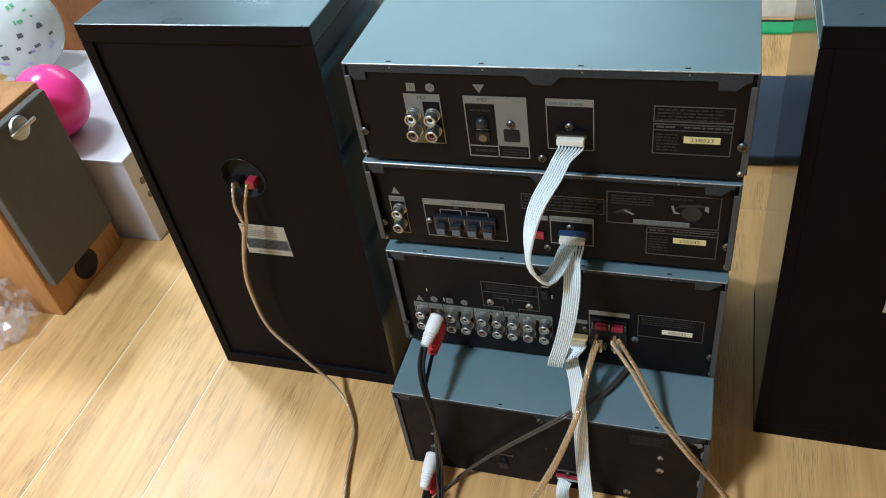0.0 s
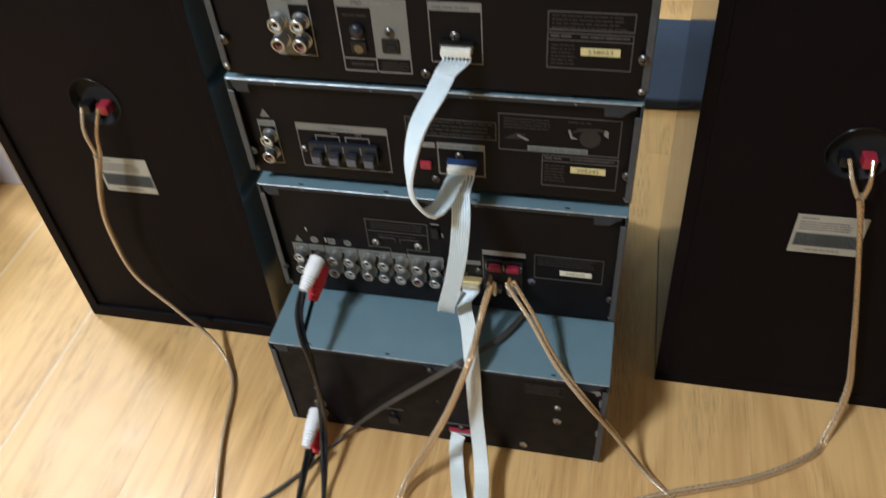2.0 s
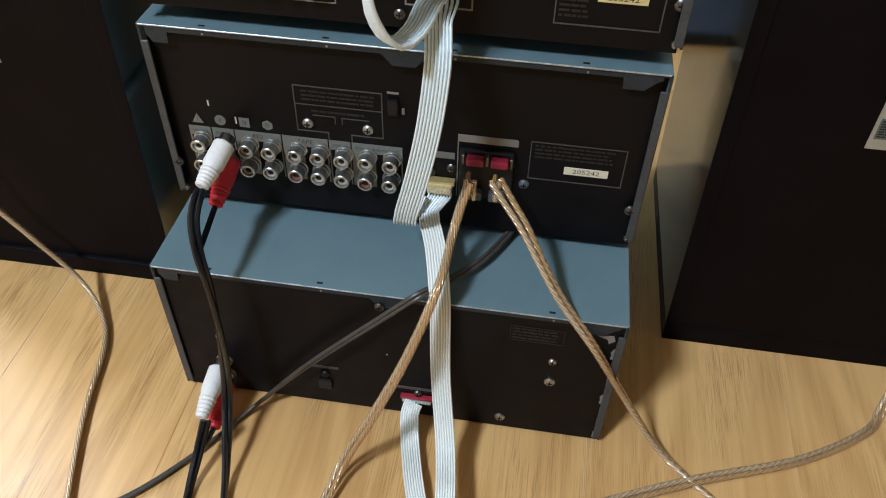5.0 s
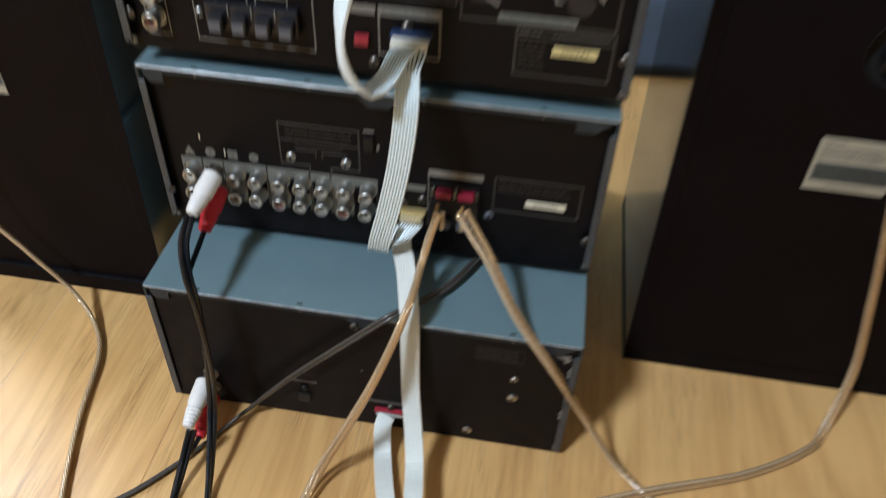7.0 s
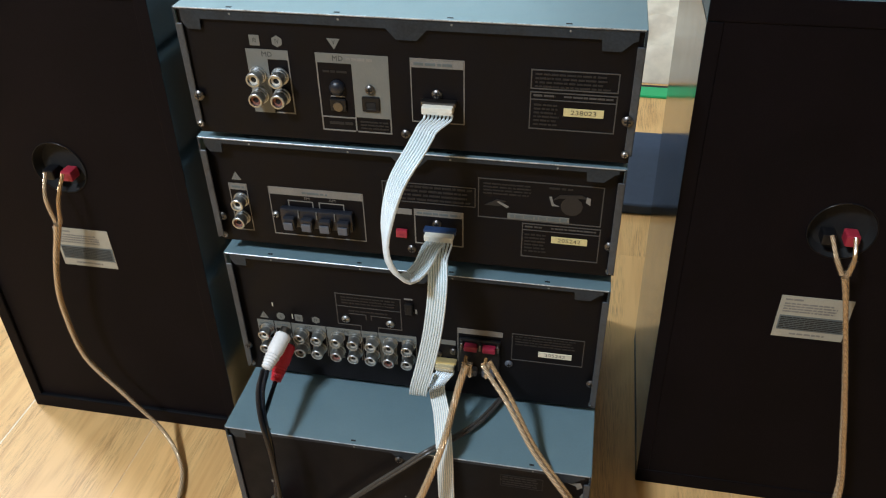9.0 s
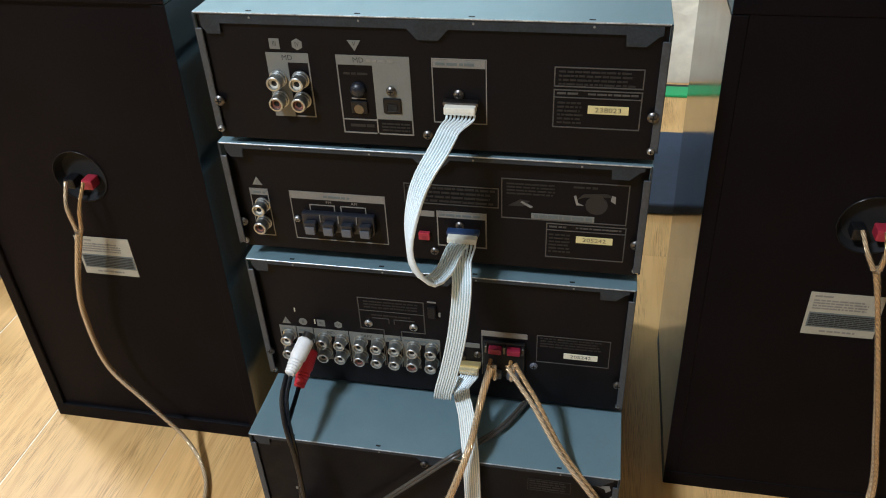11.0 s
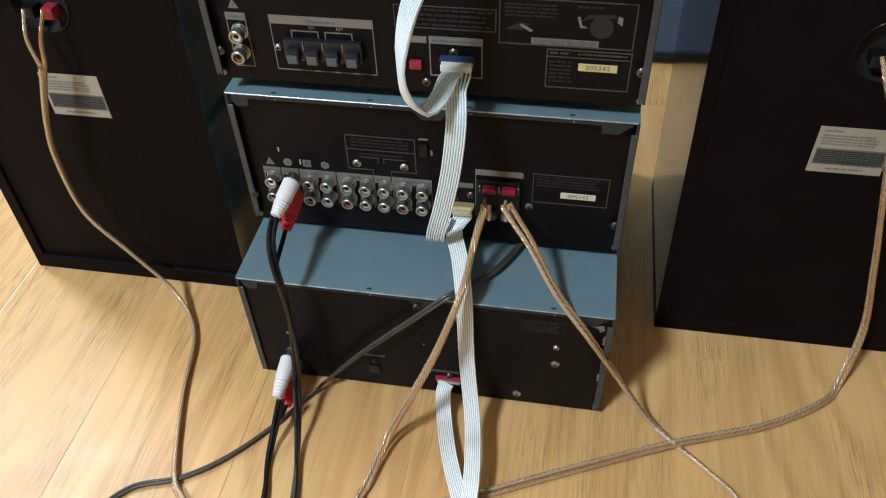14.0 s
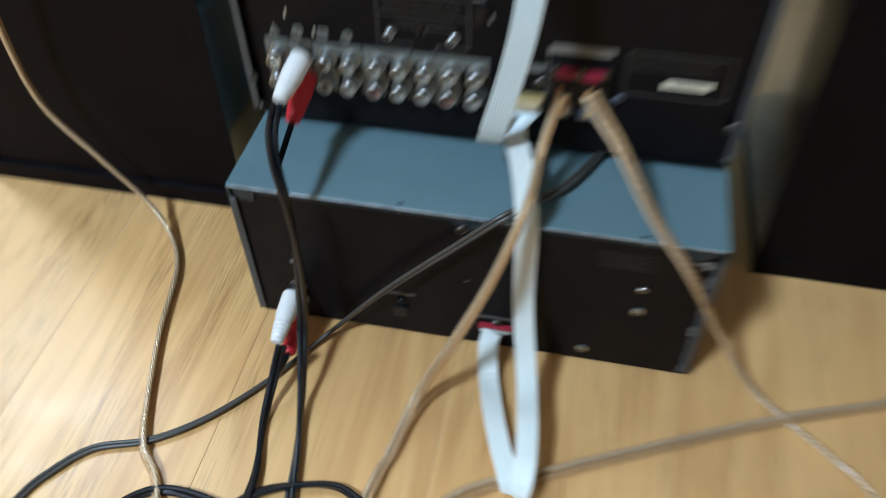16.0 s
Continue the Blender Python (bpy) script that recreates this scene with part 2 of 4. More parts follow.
M_SCREW = shade("dark zinc screw", (0.16, 0.15, 0.14), 0.35, 1.0, amount=0.2)
M_BRIGHTSCREW = shade("bright zinc screw", (0.55, 0.53, 0.5), 0.32, 1.0, amount=0.15)
M_HOLE = material("jack hole black", (0.004, 0.004, 0.004), 0.8)
M_WHITEIN = shade("ivory jack insulator", (0.72, 0.69, 0.6), 0.45, amount=0.1)
M_GREYIN = shade("grey jack insulator", (0.40, 0.38, 0.33), 0.4, amount=0.15)
M_REDIN = shade("red jack insulator", (0.22, 0.085, 0.06), 0.45, amount=0.15)
M_PLUGW = shade("white rubber plug", (0.80, 0.79, 0.77), 0.45, amount=0.08, fine=50, bump=0.2)
M_PLUGR = shade("red rubber plug", (0.50, 0.012, 0.025), 0.45, amount=0.15, fine=50, bump=0.2)
M_REDPL = shade("red plastic", (0.33, 0.022, 0.04), 0.4, amount=0.15)
M_DKRED = shade("dark red plastic", (0.24, 0.012, 0.035), 0.4, amount=0.15)
M_BLACKPL = shade("black plastic", (0.006, 0.006, 0.007), 0.4, amount=0.25, Specular_IOR_Level=0.3)
M_NAVYPL = shade("blue-black plastic", (0.010, 0.012, 0.018), 0.38, amount=0.2)
M_GREYPL = shade("slate plastic lever", (0.085, 0.095, 0.115), 0.4, amount=0.15)
M_BLUEPL = shade("blue plastic", (0.018, 0.045, 0.12), 0.4, amount=0.15)
M_CONN = shade("ivory connector plastic", (0.74, 0.72, 0.62), 0.45, amount=0.08)
M_GOLD = shade("gilt connector shell", (0.66, 0.52, 0.24), 0.35, 0.6, amount=0.15)
M_GILT = shade("pale gilt contacts", (0.72, 0.62, 0.38), 0.32, 0.4, amount=0.5, fine=90)
M_RIB = shade("pale ribbon insulation", (0.82, 0.91, 0.95), 0.4, amount=0.05)
M_RIBWHITE = shade("white ribbon insulation", (0.88, 0.88, 0.83), 0.4, amount=0.05)
M_RIBB = shade("blue-grey ribbon groove", (0.36, 0.48, 0.50), 0.5, amount=0.08)
M_RIBW = shade("pale grey ribbon groove", (0.50, 0.59, 0.61), 0.5, amount=0.08)
M_RIBG = shade("grey ribbon insulation", (0.42, 0.50, 0.50), 0.4, amount=0.05)
M_CORD = shade("black cord sheath", (0.006, 0.008, 0.012), 0.26, amount=0.25)
M_CORDB = shade("brown-black cord sheath", (0.010, 0.008, 0.009), 0.3, amount=0.25)
M_GREYCORD = shade("grey flat cord sheath", (0.058, 0.053, 0.047), 0.42, amount=0.2)
M_COPPER = strand("copper strand", (0.64, 0.375, 0.145), (0.36, 0.195, 0.07), 0.22, 0.35)
M_TIN = strand("tinned strand", (0.86, 0.68, 0.46), (0.47, 0.33, 0.19), 0.2, 0.45)
M_SHEATH = material("clear amber sheath", (0.80, 0.60, 0.38), 0.12, Alpha=0.14)
M_RIM = material("glossy black plastic rim", (0.006, 0.006, 0.007), 0.22, Specular_IOR_Level=0.22)
M_GRILLE = shade("grey cloth grille", (0.105, 0.10, 0.088), 0.8, amount=0.15, fine=200, bump=0.4)
M_SILVER = shade("silver painted steel", (0.62, 0.61, 0.66), 0.42, 0.25, amount=0.08, span=(0.35, 0.5))
M_PINK = shade("pink balloon latex", (0.90, 0.05, 0.30), 0.22, amount=0.04, Subsurface_Weight=0.2)
M_CLEAR = material("clear balloon film", (0.80, 0.90, 0.88), 0.12, Transmission_Weight=0.35, IOR=1.1)
M_BAG = material("clear plastic film", (0.72, 0.74, 0.78), 0.06, Alpha=0.3, IOR=1.9)
M_GREENINK = shade("green print", (0.12, 0.42, 0.22), 0.5)
M_DARKINK = shade("dark print", (0.10, 0.12, 0.12), 0.5)
M_LILAC = shade("lilac print", (0.42, 0.36, 0.72), 0.5)
M_NAVY = shade("navy cloth", (0.030, 0.048, 0.085), 0.8, amount=0.2, fine=120, bump=0.4)
M_GREEN = shade("green plastic edge", (0.015, 0.38, 0.13), 0.45, amount=0.12)
M_CLOTH = shade("cream cotton cloth", (0.62, 0.55, 0.44), 0.85, amount=0.15, fine=150, bump=0.4)
M_RUBBER = material("rubber foot", (0.015, 0.015, 0.015), 0.7)
M_SHADE = shade("opal lamp shade", (0.85, 0.85, 0.83), 0.5, amount=0.03)


# ---- mesh helpers (places in tenths of a metre) ----
def box(bm, x0, x1, y0, y1, z0, z1, bevel=0.0, segments=2):
    m = Matrix.LocRotScale(((x0 + x1) / 2, (y0 + y1) / 2, (z0 + z1) / 2), None, (abs(x1 - x0), abs(y1 - y0), abs(z1 - z0)))
    g = bmesh.ops.create_cube(bm, size=1, matrix=m)
    if bevel:
        edges = list({e for v in g["verts"] for e in v.link_edges})
        bmesh.ops.bevel(bm, geom=edges, offset=bevel, segments=segments, affect="EDGES", profile=0.6)
    return bm


def between(p, q):
    p, q = Vector(p), Vector(q)
    return Matrix.Translation((p + q) / 2) @ (q - p).to_track_quat("Z", "Y").to_matrix().to_4x4(), (q - p).length


def cyl(bm, p, q, r, r2=None, n=16, caps=True):
    m, d = between(p, q)
    bmesh.ops.create_cone(bm, cap_ends=caps, segments=n, radius1=r, radius2=r if r2 is None else r2, depth=d, matrix=m)
    return bm


def lathe(bm, p, way, rings, n=20, caps=True):
    """rings: (distance along way, radius) from p."""
    way = Vector(way).normalized()
    q = way.to_track_quat("Z", "Y").to_matrix()
    rows = []
    for d, r in rings:
        c = Vector(p) + way * d
        rows.append([bm.verts.new(c + q @ Vector((r * math.cos(a), r * math.sin(a), 0))) for a in (2 * math.pi * k / n for k in range(n))])
    for a, b in zip(rows, rows[1:]):
        for k in range(n):
            bm.faces.new((a[k], a[(k + 1) % n], b[(k + 1) % n], b[k]))
    for row in (rows[0], rows[-1]) if caps else ():
        if (row[0].co - row[n // 2].co).length > 1e-4:
            bm.faces.new(row)
    bmesh.ops.recalc_face_normals(bm, faces=bm.faces)
    return bm


def spline(pts, step=0.04):
    """Catmull-Rom through the places, evenly sampled."""
    p = [Vector(a) for a in pts]
    p = [2 * p[0] - p[1], *p, 2 * p[-1] - p[-2]]
    out = []
    for a, b, c, d in zip(p, p[1:], p[2:], p[3:]):
        k = max(2, int((c - b).length / step))
        for i in range(k):
            t = i / k
            out.append(0.5 * (2 * b + (c - a) * t + (2 * a - 5 * b + 4 * c - d) * t * t + (3 * b - a - 3 * c + d) * t**3))
    out.append(p[-2])
    return out


def frames(path, up=(0, 0, 1)):
    """A tangent and two sides that turn as little as possible along the path."""
    side, out = None, []
    for i, p in enumerate(path):
        tan = (path[min(i + 1, len(path) - 1)] - path[max(i - 1, 0)]).normalized()
        if side is None:
            side = tan.cross(Vector(up))
            if side.length < 1e-3:
                side = tan.cross(Vector((1, 0, 0)))
        side = (side - tan * side.dot(tan)).normalized()
        out.append((tan, side, side.cross(tan)))
    return out


def spread(path, fork):
    """How far a twin cord parts at both its ends."""
    far = [0.0]
    for a, b in zip(path, path[1:]):
        far.append(far[-1] + (b - a).length)
    return [1 + fork * max(0.0, 1 - min(d, far[-1] - d) / 0.55) for d in far]


def tube(bm, pts, r, n=8, step=0.04, dx=0.0, twist=0.0, fork=0.0):
    """A round cord along the places; dx sets it beside the line, twisting by so many turns a unit."""
    path = spline(pts, step)
    rows, run, far = [], [], 0.0
    wide = spread(path, fork)
    for i, (p, (tan, side, up)) in enumerate(zip(path, frames(path))):
        far += (p - path[i - 1]).length if i else 0
        a0 = 2 * math.pi * twist * far
        c = p + (side * math.cos(a0) + up * math.sin(a0)) * dx * wide[i]
        run.append(far)
        rows.append([bm.verts.new(c + (side * math.cos(a) + up * math.sin(a)) * r) for a in (2 * math.pi * k / n for k in range(n))])
    uv = bm.loops.layers.uv.verify()
    for i, (a, b) in enumerate(zip(rows, rows[1:])):
        for k in range(n):
            f = bm.faces.new((a[k], a[(k + 1) % n], b[(k + 1) % n], b[k]))
            for loop, at in zip(f.loops, ((run[i], k / n), (run[i], (k + 1) / n), (run[i + 1], (k + 1) / n), (run[i + 1], k / n))):
                loop[uv].uv = at
    bm.faces.new(rows[0])
    bm.faces.new(list(reversed(rows[-1])))
    bmesh.ops.recalc_face_normals(bm, faces=bm.faces)
    return bm


def mesh_of(name, bm, mat, origin=(0, 0, 0), smooth=False):
    bmesh.ops.transform(bm, matrix=Matrix.Diagonal((S, S, S, 1)) @ Matrix.Translation(-Vector(origin)), verts=bm.verts)
    me = bpy.data.meshes.new(name)
    bm.to_mesh(me)
    bm.free()
    me.materials.append(mat)
    if smooth:
        for f in me.polygons:
            f.use_smooth = True
        me.set_sharp_from_angle(angle=radians(40))
    return me


ORIGIN = {}


def thing(name, origin, label, category, group="", kind=""):
    ob = new(name)
    ob.empty_display_size = 0.02
    ob.location = Vector(origin) * S
    ORIGIN[ob] = Vector(origin)
    return tagged(ob, label, category, group, kind)


def part(name, bm, mat, parent, label="", smooth=False):
    """Links a bmesh, given in the place's own tenths of a metre, as one mesh under a thing or a part."""
    ob = new(name, mesh_of(name, bm, mat, ORIGIN[parent], smooth))
    ob.parent = parent
    ORIGIN[ob] = ORIGIN[parent]
    if name in ("small_print", "maker_mark", "printed_diagram", "printed_arrow", "paint_chip", "worn_highlit_edge", "print"):
        ob["kind"] = "stuff"
    return tagged(ob, label)


def single(name, bm, mat, label, category, origin=(0, 0, 0), kind="", group="", smooth=False):
    ob = new(name, mesh_of(name, bm, mat, origin, smooth))
    ob.location = Vector(origin) * S
    ORIGIN[ob] = Vector(origin)
    return tagged(ob, label, category, group, kind)


def writing(name, text, x, y, z, height, mat, parent, wide=1.0):
    """Raised print on a face that looks to -y; x and z are the middle."""
    cu = bpy.data.curves.new(name, "FONT")
    cu.body, cu.size, cu.align_x, cu.align_y, cu.resolution_u = text, height * 1.35, "CENTER", "CENTER", 2
    ob = bpy.data.objects.new(name, cu)
    scene.collection.objects.link(ob)
    bpy.context.view_layer.update()
    me = bpy.data.meshes.new_from_object(ob.evaluated_get(bpy.context.evaluated_depsgraph_get()))
    bpy.data.objects.remove(ob)
    bm = bmesh.new()
    bm.from_mesh(me)
    bpy.data.meshes.remove(me)
    bmesh.ops.transform(bm, matrix=Matrix.Translation((x, y, z)) @ Matrix.Rotation(radians(90), 4, "X") @ Matrix.Diagonal((wide, 1, 1, 1)), verts=bm.verts)
    return part(name, bm, mat, parent)


def outline(bm, x0, x1, z0, z1, y, w=0.006, sides="ltrb"):
    d = 0.004
    if "l" in sides: box(bm, x0, x0 + w, y - d, y, z0, z1)
    if "r" in sides: box(bm, x1 - w, x1, y - d, y, z0, z1)
    if "t" in sides: box(bm, x0 + w, x1 - w, y - d, y, z1 - w, z1)
    if "b" in sides: box(bm, x0 + w, x1 - w, y - d, y, z0, z0 + w)
    return bm


def plate(bm, x0, x1, z0, z1, y, d=0.004):
    return box(bm, x0, x1, y - d, y, z0, z1)


def bars(bm, x0, x1, z0, z1, y, rows, seed, fill=0.8, gap=0.55):
    """Writing too small to read: rows of short bars."""
    rnd = random.Random(seed)
    rows = rows + rows // 2
    h = (z1 - z0) / rows
    for k in range(rows):
        x, end = x0, x0 + (x1 - x0) * (fill + (1 - fill) * rnd.random())
        while x < end:
            w = h * rnd.uniform(0.5, 2.4)
            plate(bm, x, min(x + w, end), z1 - (k + 1) * h + h * gap / 2, z1 - k * h - h * gap / 2, y, 0.003)
            x += w + h * rnd.uniform(0.15, 0.4)
    return bm


def prism(bm, pts, y, d=0.004):
    """A flat mark of any outline (x, z) on a face that looks to -y."""
    a = [bm.verts.new((x, y, z)) for x, z in pts]
    b = [bm.verts.new((x, y - d, z)) for x, z in pts]
    bm.faces.new(a)
    bm.faces.new(b)
    for k in range(len(pts)):
        bm.faces.new((a[k], a[k - 1], b[k - 1], b[k]))
    bmesh.ops.recalc_face_normals(bm, faces=bm.faces)
    return bm


def polygon(x, z, r, n, turn=0.0):
    return [(x + r * math.cos(turn + 2 * math.pi * k / n), z + r * math.sin(turn + 2 * math.pi * k / n)) for k in range(n)]


B = bmesh.new

# ---- the room ----
def plain(name, x0, x1, y0, y1, z0, z1, mat, label, category):
    return single(name, box(B(), x0, x1, y0, y1, z0, z1), mat, label, category, kind="structure")


floor = plain("floor", -25, 25, -25, 27, -0.5, -0.004, M_JOINT, "light oak laminate plank floor with highlights painted in its joints", "floor")
# the opening is added to hold the sheen light
wn = B()
for a in ((-25, 25, 27, 28, 0, 15.2), (-25, 25, 27, 28, 21.2, 24), (-25, -21, 27, 28, 15.2, 21.2), (0, 25, 27, 28, 15.2, 21.2)):
    box(wn, *a)
single("wall_north", wn, M_WALL, "plain pale painted wall with an added wide window", "wall", kind="structure")
# unseen wall, made dark to keep fill and reflections off the black backs
plain("wall_south", -25, 25, -26, -25, 0, 24, M_DARKWALL, "plain unseen wall, darkened to keep reflections low", "wall")
plain("wall_east", 25, 26, -26, 28, 0, 24, M_WALL, "plain pale painted wall", "wall")
plain("wall_west", -26, -25, -26, 28, 0, 24, M_WALL, "plain pale painted wall", "wall")
plain("ceiling", -26, 26, -26, 28, 24, 25, M_CEIL, "plain white painted ceiling", "ceiling")


# ---- hi-fi components ----
def screw(parent, x, y, z, r=0.032, mat=None, out=0.02):
    bm = lathe(B(), (x, y, z), (0, -1, 0), [(0, r), (out * 0.5, r), (out, r * 0.7), (out * 1.15, r * 0.35)], 12)
    s = part("screw", bm, mat or M_SCREW, parent, smooth=True)
    w = r * 0.14
    bm = box(B(), x - r * 0.55, x + r * 0.55, y - out * 1.25, y - out, z - w, z + w)
    box(bm, x - w, x + w, y - out * 1.25, y - out, z - r * 0.55, z + r * 0.55)
    part("slot", bm, M_HOLE, s)
    return s


def rca_jack(parent, x, y, z, inner=None, out=0.09):
    j = part("rca_jack", lathe(B(), (x, y, z), (0, -1, 0), [(0, 0.056), (0.008, 0.056), (0.01, 0.05), (0.03, 0.05), (0.032, 0.046), (out, 0.046), (out + 0.004, 0.042), (out + 0.004, 0.034), (out - 0.02, 0.034)], 18), M_CHROME, parent, "nickel-plated socket", True)
    part("insulator", lathe(B(), (x, y - out + 0.03, z), (0, -1, 0), [(0, 0.0335), (0.016, 0.0335), (0.019, 0.029), (0.019, 0.019), (0.010, 0.018)], 16), inner or M_WHITEIN, j, smooth=True)
    part("pin_hole", cyl(B(), (x, y - out + 0.03, z), (x, y - out + 0.017, z), 0.018, n=12), M_HOLE, j)
    return j


def shade_back_faces(ob):
    """Paints shade on the cover's cut edges that face backwards."""
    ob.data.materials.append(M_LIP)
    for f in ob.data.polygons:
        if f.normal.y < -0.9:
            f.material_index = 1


def component(name, label, x0, x1, yc, yp, z0, z1, depth, yaw=0.0, strip=0.022):
    """A metal-cased unit seen from behind: yc the cover's rear edge, yp the rear panel."""
    u = thing(name, ((x0 + x1) / 2, yp, z0 - 0.1), label, "stereo component", "stack of components")
    y1 = yp + depth
    bm = box(B(), x0, x1, yc, y1, z1 - 0.016, z1, 0.007)
    box(bm, x0, x0 + 0.014, yc + 0.004, y1, z0 + 0.02, z1 - 0.017)
    box(bm, x1 - 0.014, x1, yc + 0.004, y1, z0 + 0.02, z1 - 0.017)
    shade_back_faces(part("cover", bm, M_COVER, u, "slate grey painted steel cover"))
    # the folded rear lip with its three tabs
    a, m = z1 - 0.0165, x0 + (x1 - x0) * 0.525
    lip = [(x0 + 0.045, a), (x0 + 0.045, a - strip - 0.02), (x0 + 0.075, a - strip - 0.065), (x0 + 0.16, a - strip - 0.065), (x0 + 0.165, a - strip), (m - 0.15, a - strip), (m - 0.09, a - strip - 0.065), (m + 0.03, a - strip - 0.065), (m + 0.09, a - strip),
           (x1 - 0.24, a - strip), (x1 - 0.235, a - strip - 0.065), (x1 - 0.13, a - strip - 0.065), (x1 - 0.07, a - strip - 0.01), (x1 - 0.045, a - strip), (x1 - 0.045, a)]
    # same paint as the cover, with its shade painted in
    part("rear_lip", prism(B(), lip, yc + 0.014, 0.011), M_LIP, u, "slate folded lip, darkened as shade")
    for k in range(4):
        xx = x0 + (x1 - x0) * (0.13 + 0.24 * k)
        part("rivet", lathe(B(), (xx, yc + 0.004, a - 0.012), (0, -1, 0), [(0, 0.008), (0.003, 0.006), (0.004, 0.002)], 8), M_PRINT, u)
        part("vent_slot", box(B(), xx - 0.03, xx + 0.005, yc + 0.03, yc + 0.045, z1, z1 + 0.0015), M_HOLE, u)
    for xa, xb in ((x0 + 0.002, x0 + 0.046), (x1 - 0.046, x1 - 0.002)):
        part("side_flange", box(B(), xa, xb, yc + 0.001, yc + 0.014, z0 + 0.03, z1 - 0.1, 0.004, 1), M_FLANGE, u, "scuffed grey steel flange")
    # thin pale strip: edge wear plus the painted highlight of the fold
    part("worn_highlit_edge", box(B(), x0 + 0.012, x1 - 0.012, yc - 0.0015, yc + 0.004, z1 - 0.007, z1 + 0.0012, 0.0012, 1), M_WORNGLINT, u, "worn edge with a highlight painted along it")
    # on upper units the panel is lengthened to deepen the shade in the gap
    part("rear_panel", box(B(), x0 + 0.015, x1 - 0.015, yp, yp + 0.012, z0 - (0.035 if z0 > 0.2 else 0), z1 - 0.018), M_PANEL, u, "black painted rear panel")
    part("base", box(B(), x0 + 0.016, x1 - 0.016, yp + 0.0125, y1 - 0.01, z0, z0 + 0.015), M_PANEL, u)
    part("front_panel", box(B(), x0, x1, y1 + 0.001, y1 + 0.12, z0, z1, 0.02), M_COVER, u)
    foot_h = 0.0 if z0 < 0.2 else 0.1
    for fx in (x0 + 0.25, x1 - 0.25):
        for fy in (yp + 0.35, y1 - 0.3):
            part("foot", lathe(B(), (fx, fy, z0 - 0.0), (0, 0, -1), [(0, 0.13), (max(foot_h, 0.034) - 0.01, 0.12), (max(foot_h, 0.034), 0.11)], 16), M_RUBBER, u)
    u.rotation_euler[2] = radians(yaw)
    return u


def mark(name, u, bm, mat, label=""):
    return part(name, bm, mat, u, label)


# -- uppermost unit, the recorder --
YP = 0.485
u1 = component("stereo_recorder", "slate-topped black recorder unit on top of the stack", -1.345, 1.402, 0.462, YP, 3.51, 4.302, 2.55, 0.0, 0.05)
md = part("socket_plate", plate(plate(B(), -0.932, -0.665, 4.0, 4.06, YP), -0.932, -0.80, 3.645, 4.0, YP), M_BEIGE, u1, "grey-beige printed socket field")
part("print_line", outline(B(), -0.80, -0.665, 3.645, 4.0, YP, 0.008, "rb"), M_PRINT, u1)
writing("lettering", "MD", -0.80, YP - 0.0045, 4.03, 0.034, M_INK, md)
for jx, jz, ins in ((-0.875, 3.895, M_WHITEIN), (-0.732, 3.895, M_WHITEIN), (-0.88, 3.762, M_REDIN), (-0.738, 3.762, M_REDIN)):
    rca_jack(u1, jx, YP - 0.004, jz, ins)
def symbol(u, pts, word, dz=0.0):
    q = part("printed_symbol", prism(B(), pts, YP), M_BEIGE, u)
    cx, cz = sum(p[0] for p in pts) / len(pts), sum(p[1] for p in pts) / len(pts)
    writing("lettering", word, cx, YP - 0.0045, cz + dz, 0.03, M_INK, q, 0.8)


symbol(u1, [(-0.898, 4.082), (-0.834, 4.082), (-0.834, 4.146), (-0.898, 4.146)], "III")
symbol(u1, polygon(-0.725, 4.114, 0.036, 6, 0.5), "IV")
symbol(u1, [(-0.415, 4.15), (-0.335, 4.15), (-0.375, 4.085)], "V")
bm = plate(B(), -0.497, -0.052, 4.0, 4.06, YP)
field = part("digital_plate", plate(bm, -0.278, -0.052, 3.655, 4.0, YP), M_BEIGE, u1, "grey-beige printed digital socket field")
writing("lettering", "MD", -0.36, YP - 0.0045, 4.03, 0.034, M_INK, field)
part("small_print", bars(B(), -0.31, -0.12, 4.012, 4.048, YP - 0.004, 1, 4), M_PRINT, field)
bm = outline(B(), -0.497, -0.278, 3.552, 4.0, YP, 0.008, "lb")
outline(bm, -0.278, -0.052, 3.552, 3.655, YP, 0.008, "rb")
box(bm, -0.489, -0.278, YP - 0.004, YP, 3.642, 3.65)
part("print_line", box(bm, -0.282, -0.274, YP - 0.0035, YP, 3.56, 3.655), M_PRINT, u1)
part("small_print", bars(bars(bars(B(), -0.45, -0.3, 3.585, 3.625, YP, 1, 8, 1), -0.25, -0.075, 3.57, 3.635, YP, 2, 9, 1), -0.46, -0.31, 3.93, 3.96, YP, 1, 10, 1), M_FAINT, u1)
opt = part("optical_socket", lathe(B(), (-0.378, YP, 3.845), (0, -1, 0), [(0, 0.048), (0.02, 0.047), (0.034, 0.036), (0.042, 0.018), (0.044, 0.004)], 18), M_NAVYPL, u1, "dark domed optical cap", True)
port = part("optical_port", box(B(), -0.432, -0.328, YP - 0.016, YP, 3.69, 3.775, 0.01), M_BLACKPL, u1, "black optical port")
part("print_line", plate(B(), -0.425, -0.335, 3.782, 3.789, YP), M_PRINT, u1)
part("shutter", lathe(B(), (-0.38, YP - 0.017, 3.722), (0, -1, 0), [(0, 0.032), (0.004, 0.03), (0.005, 0.02)], 14), M_SCREW, port, "grey shutter", True)
port = part("optical_port", box(B(), -0.228, -0.118, YP - 0.012, YP - 0.004, 3.70, 3.798, 0.008), M_BLACKPL, u1, "black square optical port")
part("shutter", box(B(), -0.205, -0.141, YP - 0.0135, YP - 0.0122, 3.715, 3.765, 0.004, 1), M_HOLE, port)
